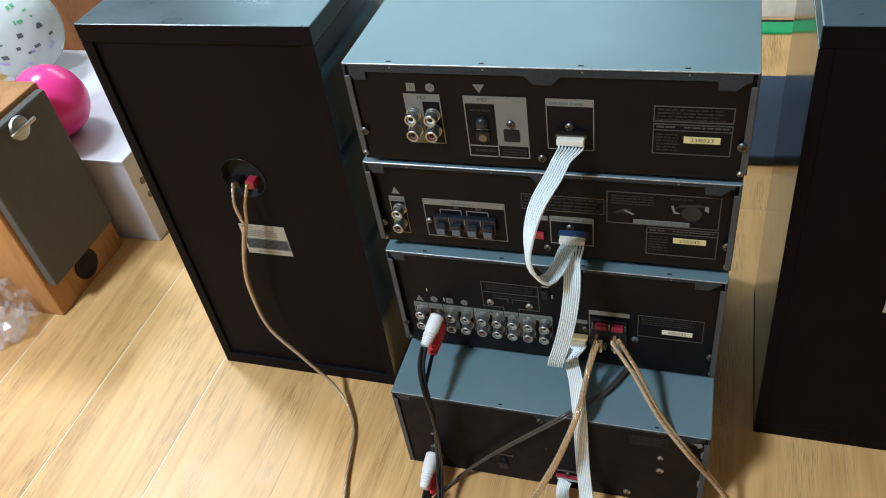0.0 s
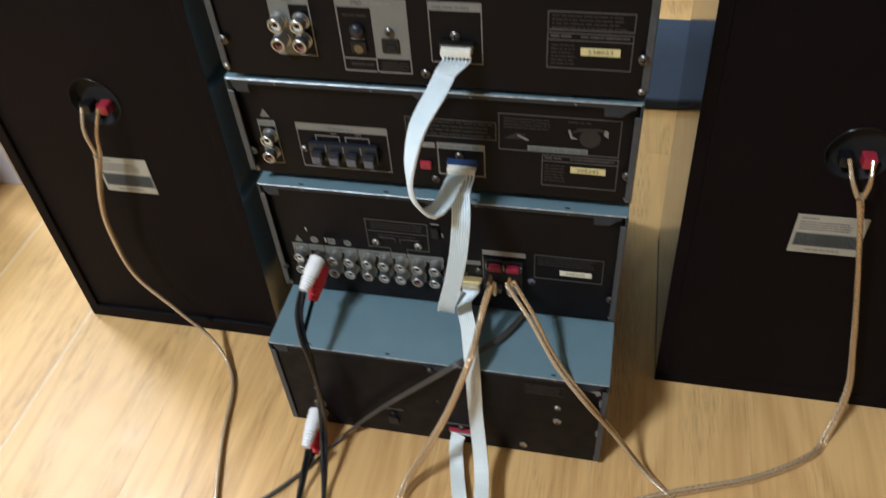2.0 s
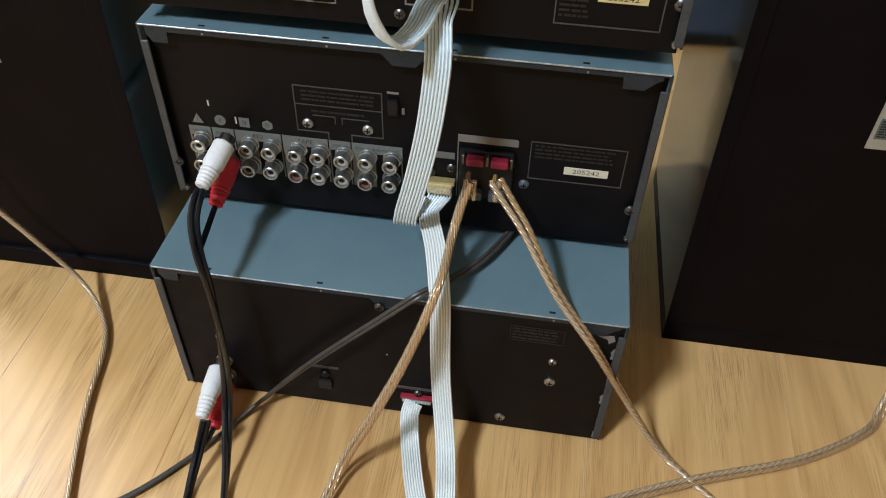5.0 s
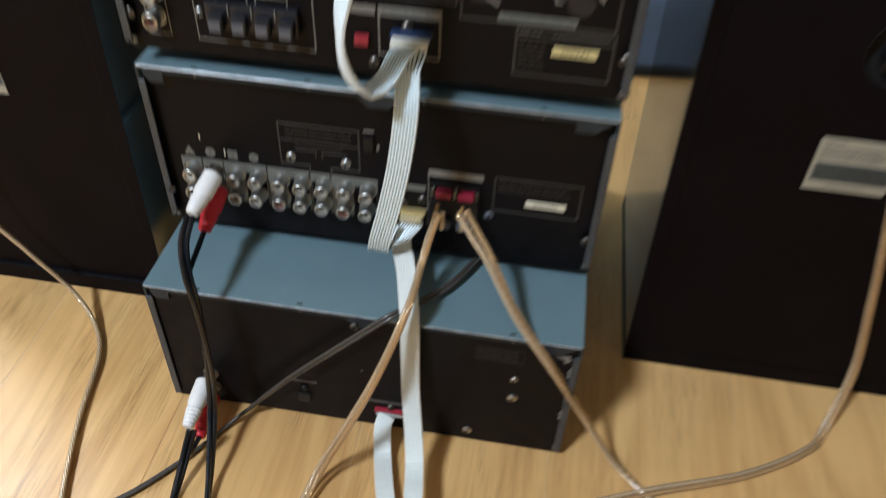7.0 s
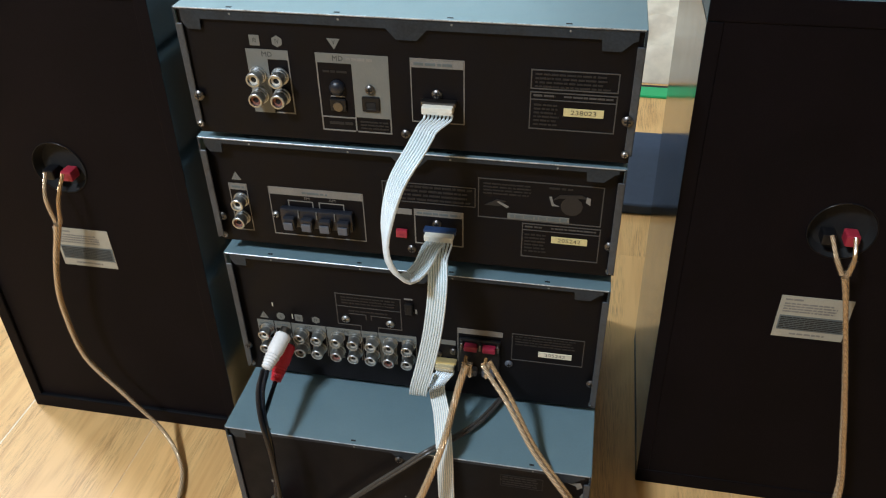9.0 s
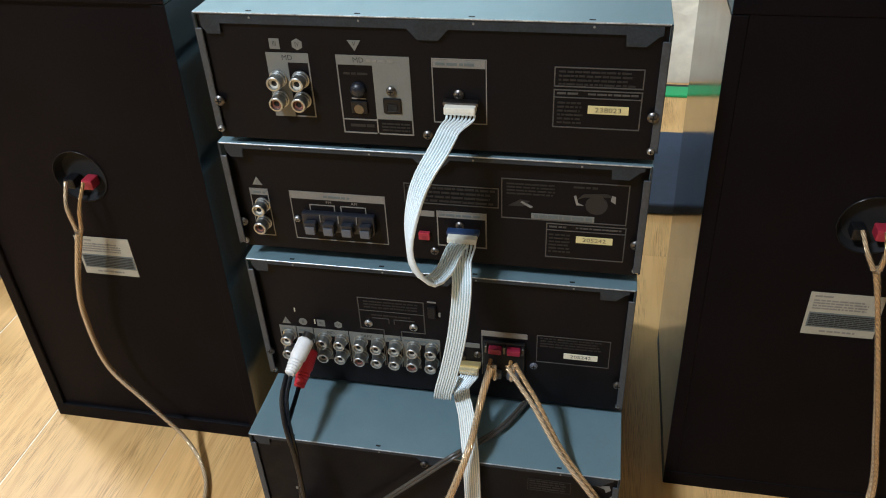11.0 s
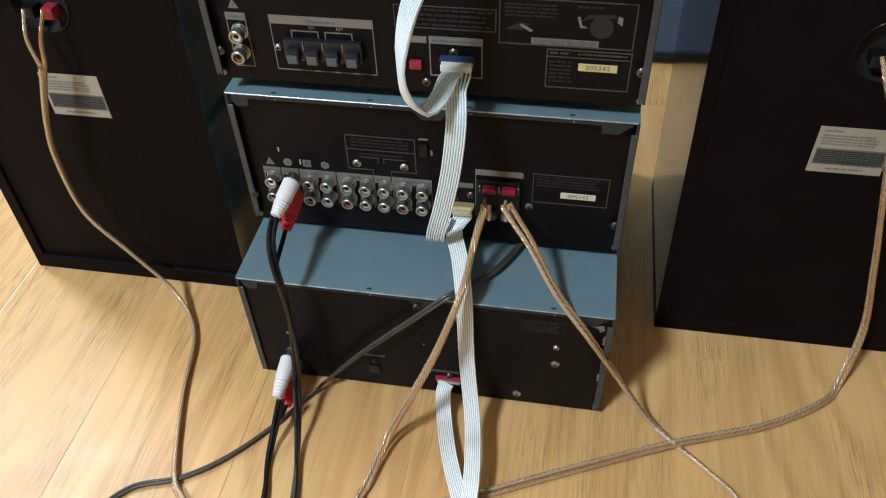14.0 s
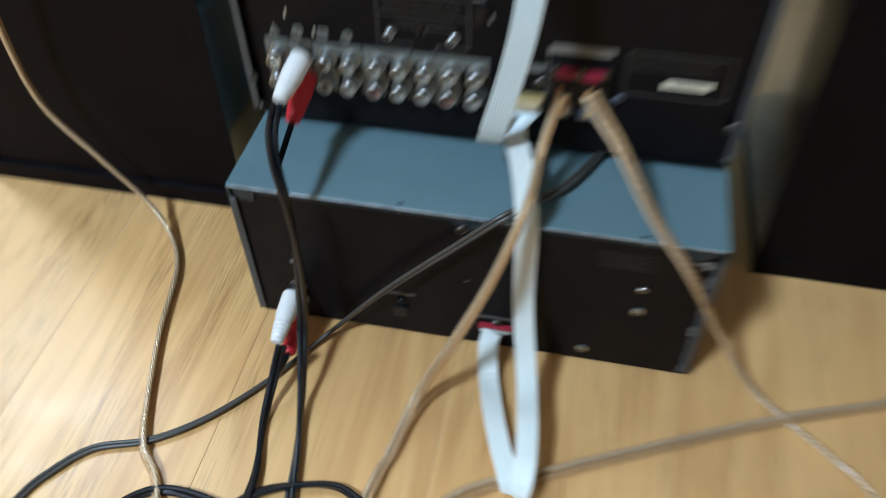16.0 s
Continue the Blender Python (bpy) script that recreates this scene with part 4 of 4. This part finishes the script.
RIB1 = [(0.252, 0.4, 3.76), (0.25, 0.35, 3.73), (0.205, 0.275, 3.698), (0.162, 0.2, 3.62), (0.055, 0.085, 3.427), (-0.002, 0, 3.141), (0.015, 0, 2.91), (0.087, 0.06, 2.757), (0.16, 0.18, 2.76), (0.201, 0.32, 2.824), (0.215, 0.4, 2.814)]
RIB2 = [(0.233, 0.36, 2.771), (0.251, 0.3, 2.735), (0.266, 0.2, 2.58), (0.231, 0.18, 2.247), (0.165, 0.2, 1.9), (0.097, 0.24, 1.61), (0.075, 0.3, 1.479), (0.071, 0.38, 1.474), (0.117, 0.45, 1.592)]
RIB3 = [(0.24, 0.48, 1.56), (0.196, 0.42, 1.462), (0.212, 0.36, 1.435), (0.262, 0.235, 1.40), (0.335, -0.03, 1.235), (0.362, -0.11, 0.66), (0.433, -0.34, 0.281), (0.483, -0.656, 0.25), (0.503, -0.874, 0.2), (0.5, -0.986, 0.15), (0.481, -1.022, 0.105), (0.451, -0.989, 0.075), (0.404, -0.873, 0.07), (0.337, -0.714, 0.075), (0.266, -0.515, 0.09), (0.193, -0.24, 0.076), (0.166, -0.1, 0.186), (0.182, -0.03, 0.214)]
# each ribbon splits into single wires just before its connector
RIB1, RIB2, RIB3 = RIB1[2:], RIB2[1:], RIB3[1:]
X, Y = (1, 0, 0), (0.25, -1, 0.1)
r1 = ribbon_cable("pale ribbon cable hanging in a loop between two units", RIB1, [(1, 0, -0.3), (1, -0.05, -0.25), (1, -0.2, -0.15), (0.8, -0.5, 0), (0.55, -0.8, 0.1), (0.4, -0.9, 0.15), (0.6, -0.75, 0.1), (0.9, -0.35, 0), X], 0.128, M_RIB)
plug_head(r1, 0.16, 0.345, 0.375, 0.45, 3.757, 3.803, M_SCREW, at=RIB1[0], width=0.128, way=(1, 0, -0.3), on=RIB1[1])
r2 = ribbon_cable("pale ribbon cable hanging from the tuner to the amplifier", RIB2, [X, X, (1, 0, -0.1), (1, 0, -0.15), (1, 0, -0.1), X, X, X], 0.135, M_RIB)
plug_head(r2, 0.135, 0.328, 0.42, 0.50, 2.808, 2.85, M_BLUEPL, at=RIB2[0], width=0.135, on=RIB2[1])
r3 = ribbon_cable("white ribbon cable drooping from the amplifier to the floor", RIB3, [X, X, X, X, X, X, X, X, X, X, (0.95, -0.2, 0), (0.8, -0.5, 0.1), (0.85, -0.4, 0), X], 0.125, M_RIBWHITE, groove=M_RIBW)
plug_head(r3, 0.172, 0.314, 0.475, 0.545, 1.572, 1.615, M_GOLD, M_GILT, at=RIB3[0], width=0.125, on=RIB3[1])
plug_head(r3, 0.10, 0.29, -0.02, 0.01, 0.19, 0.235, M_REDPL, M_RIBG)


def speaker_cable(label, pts, split=0, ends=()):
    """Twin clear-sheathed strand; ends: bare wire tips that fork from its first and last place."""
    u = thing("speaker_cable", min(pts, key=lambda p: p[2]), label, "cable", "speaker cables")
    w = 0.0205
    for dx in (-w, w):
        part("wire", tube(B(), pts, 0.0165, 10, 0.04, dx, 0.05, 0.7), M_TIN if dx < 0 else M_COPPER, u, "tinned strand" if dx < 0 else "copper strand", True)
        part("sheath", tube(B(), pts, 0.0205, 10, 0.04, dx, 0.05, 0.7), M_SHEATH, u, "clear amber sheath", True).visible_shadow = False
    for tip, at in ends:
        for (q, core), dx in zip(tip, (-w, w)):
            a = Vector(at)
            line = [q, (Vector(q) * 0.6 + a * 0.4) + Vector((0.5 * dx, -0.06, -0.02)), a + Vector((dx, 0, 0))]
            part("wire_end", tube(B(), line, 0.0145, 8, 0.03), core, u, smooth=True)
            part("sheath", tube(B(), line[1:], 0.02, 8, 0.03), M_SHEATH, u, smooth=True)
    return u


CABL = [(-2.87, 0.74, 2.422), (-3.033, 0.72, 1.923), (-3.1, 0.72, 1.529), (-3.043, 0.7, 1), (-2.759, 0.68, 0.584), (-2.492, 0.664, 0.2), (-2.268, 0.486, 0.05), (-2.108, 0.206, 0.02), (-1.993, -0.32, 0.02), (-1.839, -0.835, 0.02), (-1.722, -1.12, 0.035), (-1.513, -1.395, 0.02)]
CABR = [(2.908, 0.82, 2.571), (2.973, 0.8, 2.328), (3.164, 0.8, 1.565), (3.274, 0.8, 1.093), (3.408, 0.8, 0.447), (3.304, 0.563, 0.03), (3.144, 0.352, 0.02), (2.68, 0.068, 0.02), (1.975, -0.212, 0.05), (1.178, -0.563, 0.02), (0.691, -0.795, 0.02), (0.126, -1.085, 0.02)]
AMPR = [(0.568, 0.42, 1.764), (0.667, 0.34, 1.663), (0.767, 0.25, 1.571), (0.975, 0.06, 1.315), (1.222, -0.06, 1.039), (1.484, 0.02, 0.512), (1.752, -0.035, 0.12), (1.981, -0.193, 0.02), (2.224, -0.4, 0.02), (2.449, -0.651, 0.02)]
AMPL = [(0.426, 0.42, 1.746), (0.387, 0.36, 1.607), (0.353, 0.26, 1.447), (0.331, -0.08, 1.395), (0.192, -0.3, 1.018), (0.013, -0.42, 0.598), (-0.184, -0.501, 0.14), (-0.281, -0.892, 0.03), (-0.329, -1.088, 0.02)]
outL = [(-1.2, -2.3, 0.025), (-0.8, -2.7, 0.025), (-0.5, -2.2, 0.025)]
outR = [(-0.3, -1.75, 0.075), (0.4, -2.5, 0.025), (1.8, -2.4, 0.025), (2.7, -1.4, 0.025)]
lift = lambda pts: [(x, y, max(z, 0.03)) for x, y, z in pts]
speaker_cable("clear twin speaker cable from the loudspeaker to the amplifier", lift(CABL + outL + AMPL[::-1]),
              ends=((((( -2.93, 0.86, 2.80), M_TIN), ((-2.78, 0.86, 2.80), M_COPPER)), CABL[0]), ((((0.41, 0.48, 1.75), M_COPPER), ((0.45, 0.48, 1.60), M_TIN)), AMPL[0])))
speaker_cable("clear twin speaker cable lying across the floor to the amplifier", lift(CABR + outR + AMPR[::-1]),
              ends=(((((2.79, 0.93, 2.80), M_TIN), ((2.94, 0.93, 2.80), M_COPPER)), CABR[0]), ((((0.56, 0.48, 1.75), M_COPPER), ((0.56, 0.48, 1.60), M_TIN)), AMPR[0])))

# black audio lead with white and red plugs at both ends
PLUGS = [(-0.99, 0.44, 1.793), (-1.04, 0.16, 1.698), (-0.992, 0.48, 1.656), (-1.018, 0.22, 1.507), (-1.102, -0.07, 0.348), (-1.097, -0.42, 0.296), (-1.093, -0.05, 0.155), (-1.061, -0.38, 0.128)]
RCA1 = [(-1.047, 0.15, 1.685), (-1.03, -0.02, 1.625), (-0.982, -0.145, 1.485), (-0.935, -0.205, 1.26), (-0.928, -0.24, 0.866), (-0.966, -0.27, 0.39), (-0.919, -0.497, 0.2), (-0.87, -0.753, 0.05), (-0.784, -1.16, 0.02)]
RCA2 = [(-1.051, -0.45, 0.319), (-1.081, -0.574, 0.16), (-1.083, -0.824, 0.03), (-1.014, -1.141, 0.02)]
ARCA = [(-1.768, -1.571, 0.02), (-1.621, -1.403, 0.02), (-1.456, -1.341, 0.02), (-1.217, -1.36, 0.02), (-0.98, -1.442, 0.02)]
ARCB = [(-1.175, -1.474, 0.02), (-1.056, -1.352, 0.03), (-0.95, -1.251, 0.03), (-0.767, -1.172, 0.03), (-0.55, -1.132, 0.02), (-0.397, -1.183, 0.02), (-0.206, -1.316, 0.02)]


def rca_plug(u, p, q, mat, label):
    p, q = Vector(p), Vector(q)
    way, d = (q - p).normalized(), (q - p).length
    g = part("plug", lathe(B(), p, way, [(0, 0.052), (0.01, 0.062), (d * 0.5, 0.062), (d * 0.56, 0.054), (d * 0.8, 0.046), (d * 0.97, 0.036), (d, 0.028)], 18), mat, u, label, True)
    for k in range(5):
        s = d * (0.62 + 0.075 * k)
        rr = 0.052 - 0.0035 * k
        part("grip_ring", lathe(B(), p + way * s, way, [(0, rr), (0.006, rr + 0.004), (0.014, rr + 0.004), (0.02, rr)], 16), mat, g, smooth=True)
    part("shell", lathe(B(), p - way * 0.05, way, [(0, 0.046), (0.05, 0.046)], 16), M_SCREW, g, smooth=True)


lead = thing("audio_lead", (-0.9, -1.2, 0), "black audio lead with white and red plugs, coiled on floor", "cable")
rca_plug(lead, PLUGS[0], PLUGS[1], M_PLUGW, "white rubber plug")
rca_plug(lead, PLUGS[2], PLUGS[3], M_PLUGR, "red rubber plug")
rca_plug(lead, PLUGS[4], PLUGS[5], M_PLUGW, "white rubber plug")
rca_plug(lead, PLUGS[6], PLUGS[7], M_PLUGR, "red rubber plug")
coil = [(-0.72, -1.75, 0.03), (-1.0, -2.1, 0.03), (-1.5, -2.1, 0.03), (-1.8, -1.8, 0.03)]
rest = [(-0.78, -1.75, 0.03), (-0.9, -1.95, 0.03), (-1.15, -1.85, 0.03), (-1.22, -1.6, 0.03)]
end = [(-0.12, -1.55, 0.03), (-0.25, -1.95, 0.03), (-0.7, -2.1, 0.05), (-1.0, -1.75, 0.05), (-1.0, -1.4, 0.05)]
run = [(x, y, max(z, 0.03)) for x, y, z in RCA1 + coil + ARCA + rest + ARCB + end + RCA2[::-1]]
for dx, m in ((-0.017, M_CORD), (0.017, M_CORDB)):
    part("cord", tube(B(), run, 0.018, 8, 0.05, dx, 0.35), m, lead, smooth=True)
for (a, b) in ((PLUGS[3], RCA1[2]), (PLUGS[7], RCA2[1])):
    part("cord", tube(B(), [a, (Vector(a) + Vector(b)) / 2 + Vector((0, -0.03, -0.01)), b], 0.018, 8, 0.04), M_CORD, lead, smooth=True)

POWER = [(0.684, 0.625, 1.24), (0.529, 0.316, 1.24), (0.35, 0.108, 1.24), (0.212, -0.05, 1.266), (0.002, -0.07, 1.056), (-0.472, -0.08, 0.542), (-0.852, -0.1, 0.076), (-1.158, -0.529, 0.03), (-1.423, -0.846, 0.02), (-1.706, -1.062, 0.02), (-2.02, -1.182, 0.02), (-2.198, -1.382, 0.02), (-2.284, -1.556, 0.02)]
power = thing("power_cord", (-1.2, -0.5, 0), "flat grey power cord draped over the player to the floor", "cable")
pw = [(0.75, 0.82, 1.26)] + [(x, y, max(z, 0.026)) for x, y, z in POWER] + [(-2.4, -2.0, 0.026), (-2.5, -3.2, 0.026)]
for dx in (-0.0118, 0.0118):
    part("cord", tube(B(), pw, 0.0125, 8, 0.05, dx, 0.12), M_GREYCORD, power, smooth=True)

# ---- things in the corner beyond the loudspeaker ----
small = thing("bookshelf_loudspeaker", (-7.5, 1.95, 0), "honey wood bookshelf loudspeaker with a grey cloth grille", "loudspeaker")
part("cabinet", box(B(), -8.6, -6.6, 1.22, 2.64, 0, 2.66, 0.03), M_HONEY, small)
part("grille", box(B(), -6.598, -6.47, 1.27, 2.58, 0.52, 2.60, 0.035), M_GRILLE, small, "grey cloth grille")
pt = part("port", lathe(B(), (-6.6, 1.92, 0.29), (1, 0, 0), [(0, 0.21), (0.02, 0.205), (0.022, 0.165), (0.003, 0.13)], 28), M_BLACKPL, small, "dark bass port", True)
em = part("emblem", lathe(B(), (-6.47, 1.98, 2.44), (1, 0, 0), [(0, 0.15), (0.03, 0.14), (0.05, 0.09), (0.055, 0.02)], 24), M_CHROME, small, "chrome emblem", True)
part("bar", box(B(), -6.43, -6.39, 1.78, 2.2, 2.42, 2.465, 0.012), M_BRIGHTSCREW, em)

case = thing("metal_case", (-7.7, 4.0, 0), "silver painted metal case with screw holes on the floor", "case")
part("body", box(B(), -9.4, -6.05, 2.76, 5.5, 0.0, 1.36, 0.02), M_SILVER, case)
part("lid", box(B(), -9.44, -6.02, 2.73, 5.53, 1.362, 1.42, 0.02), M_SILVER, case)
for y, z in ((2.95, 0.95), (2.98, 0.7), (3.1, 0.4), (3.5, 0.95), (3.5, 0.4)):
    part("screw_hole", lathe(B(), (-6.05, y, z), (1, 0, 0), [(0, 0.055), (0.012, 0.05), (0.013, 0.03)], 14), M_SCREW, case)


def balloon_mesh(c, r, way, n=28):
    """A pear shape that narrows to its knot."""
    rings = [(-r, 0.0)]
    for k in range(1, 15):
        a = math.pi * k / 15
        rings.append((-r * math.cos(a) * (1.0 if a < 1.57 else 1.18), r * math.sin(a) ** (1.0 if a < 1.57 else 1.12)))
    rings.append((1.2 * r, 0.04 * r))
    rings.append((1.27 * r, 0.09 * r))
    return lathe(B(), c, way, rings, n)


pink = thing("balloon", (-7.28, 3.29, 1.42), "shiny pink balloon resting on the metal case", "balloon")
part("skin", balloon_mesh((-7.28, 3.29, 1.91), 0.49, (-0.7, 0.6, 0.25)), M_PINK, pink, smooth=True)
clear = thing("balloon", (-9.0, 4.85, 1.42), "pale clear balloon with faded coloured print", "balloon")
skin = part("skin", balloon_mesh((-9.0, 4.85, 2.1), 0.68, (-0.4, 0.8, 0.5)), M_CLEAR, clear, smooth=True)


def on_ball(bm, c, r, lon, lat, w, h):
    """A patch of print that follows the balloon's skin."""
    g = [[bm.verts.new(Vector(c) + r * Vector((math.cos(lat + h * j / 3) * math.cos(lon + w * i / 4), math.cos(lat + h * j / 3) * math.sin(lon + w * i / 4), math.sin(lat + h * j / 3)))) for i in range(5)] for j in range(4)]
    for a, b in zip(g, g[1:]):
        for i in range(4):
            bm.faces.new((a[i], a[i + 1], b[i + 1], b[i]))
    return bm


rnd = random.Random(3)
for mat, count, lat0 in ((M_GREENINK, 10, 0.55), (M_DARKINK, 12, -0.1), (M_LILAC, 7, -0.35)):
    bm = B()
    for k in range(count):
        on_ball(bm, (-9.0, 4.85, 2.1), 0.686, -0.95 + rnd.uniform(-0.8, 0.9), lat0 + rnd.uniform(-0.1, 0.35), rnd.uniform(0.04, 0.16), rnd.uniform(0.03, 0.1))
    part("print", bm, mat, skin)

sheet = B()
bmesh.ops.create_icosphere(sheet, subdivisions=4, radius=0.40, matrix=Matrix.Translation((-7.25, 0.95, 0.3)))
for v in sheet.verts:
    p = Vector((v.co.x * 1.0, v.co.y * 1.3, v.co.z * 0.8))
    fold = abs(noise.noise(p * 3.4)) * 0.36 - abs(noise.noise(p * 7.5 + Vector((3, 1, 2)))) * 0.22 + noise.noise(p * 1.7) * 0.14
    v.co += v.normal * fold
    v.co.z = max(v.co.z, 0.004)
single("plastic_bag", sheet, M_BAG, "crumpled clear plastic bag on the floor", "bag", (-7.25, 0.95, 0))

cup = thing("cupboard", (-9.5, 8.0, 0), "low dark brown wooden cupboard with three doors", "cupboard")
part("body", box(B(), -16, -5.2, 7.0, 11.0, 0, 2.6, 0.03), M_BROWN, cup)
for k in range(3):
    xa = -15.9 + 3.58 * k
    part("door", box(B(), xa, xa + 3.5, 6.88, 6.99, 0.3, 2.5, 0.03), M_BROWN, cup)

# ---- things on the floor behind the stack ----
mat_bm = box(B(), -0.6, 3.4, 5.33, 7.42, 0.0, 0.16, 0.05, 3)
single("folded_mat", mat_bm, M_NAVY, "navy blue folded cloth mat lying on the floor", "mat", (1.4, 6.4, 0))
tray = thing("toy_board", (2.4, 9.6, 0), "flat board with a bright green edge on the floor", "board")
part("edge", box(B(), 0.4, 4.4, 8.96, 9.32, 0.0, 0.045, 0.015), M_GREEN, tray, "bright green edge")
part("seam", box(B(), 0.4, 4.4, 9.325, 9.42, 0.0, 0.035, 0.01), M_BLACKPL, tray)
cl = B()
bmesh.ops.create_grid(cl, x_segments=50, y_segments=36, size=1, matrix=Matrix.Translation((2.4, 11.4, 0)) @ Matrix.Diagonal((2.4, 1.85, 1, 1)))
for v in cl.verts:
    e = min(1, 4 * min(1 - abs(v.co.x - 2.4) / 2.4, 1 - abs(v.co.y - 11.4) / 1.85))
    v.co.z = 0.02 + e * (0.55 + 0.3 * noise.noise(Vector((v.co.x * 0.8, v.co.y * 1.6, 1.0))) + 0.12 * noise.noise(Vector((v.co.x * 3, v.co.y * 4, 5.0))))
base = bmesh.ops.extrude_face_region(cl, geom=list(cl.faces))
for v in base["geom"]:
    if isinstance(v, bmesh.types.BMVert):
        v.co.z = max(0.004, v.co.z - 0.05)
bmesh.ops.recalc_face_normals(cl, faces=cl.faces)
single("cloth", cl, M_CLOTH, "crumpled cream cotton cloth heaped on the floor", "cloth", (2.4, 11.4, 0), smooth=True)

# ---- the lamp ----
for x, y in ((-9.7, -13.9), (-17.2, 8.8)):
    lamp = thing("ceiling_lamp", (x, y, 24), "round white ceiling lamp", "lamp")
    part("shade", lathe(B(), (x, y, 24), (0, 0, -1), [(0, 2.6), (0.9, 2.6), (1.05, 2.45), (1.05, 2.2)], 40), M_SHADE, lamp)
# unseen window, added around the sheen light
win = thing("added_window", (-10.5, 27.2, 15.2), "unseen white framed window added for cool sheen on the tops", "window", kind="structure")
for a in ((-21, 0, 27.3, 27.8, 15.2, 15.6), (-21, 0, 27.3, 27.8, 20.8, 21.2), *((x, x + 0.4, 27.3, 27.8, 15.6, 20.8) for x in (-21, -10.7, -0.4))):
    part("window_frame", box(B(), *a, 0.06), M_SHADE, win)

# ---- floor planks ----
PW, PL = 1.345, 9.0


MESHES = {}


def plank(gap, length):
    key = (gap, round(length, 2))
    if key not in MESHES:
        bm = box(B(), 0, PW - gap, 0, length - 0.0006, -0.1, 0)
        top = [e for e in bm.edges if all(v.co.z > -0.01 for v in e.verts)]
        bmesh.ops.bevel(bm, geom=top, offset=0.0015, segments=1, affect="EDGES")
        MESHES[key] = mesh_of("plank", bm, M_FLOOR)
    return MESHES[key]


for i in range(-16, 22):
    x = -4.05 + PW * i
    y = -25.0
    first = 1.2 + (i * 1.9) % 3.2
    while y < 26.9:
        length = min(first if y == -25.0 else PL, 27.0 - y)
        # wider gaps on the left show more of the painted joint highlight
        ob = new("plank", plank(0.016 if i < 0 else 0.005 if i == 0 else 0.0025, length))
        ob.parent = floor
        ob.location = Vector((x, y, 0)) * S
        y += length
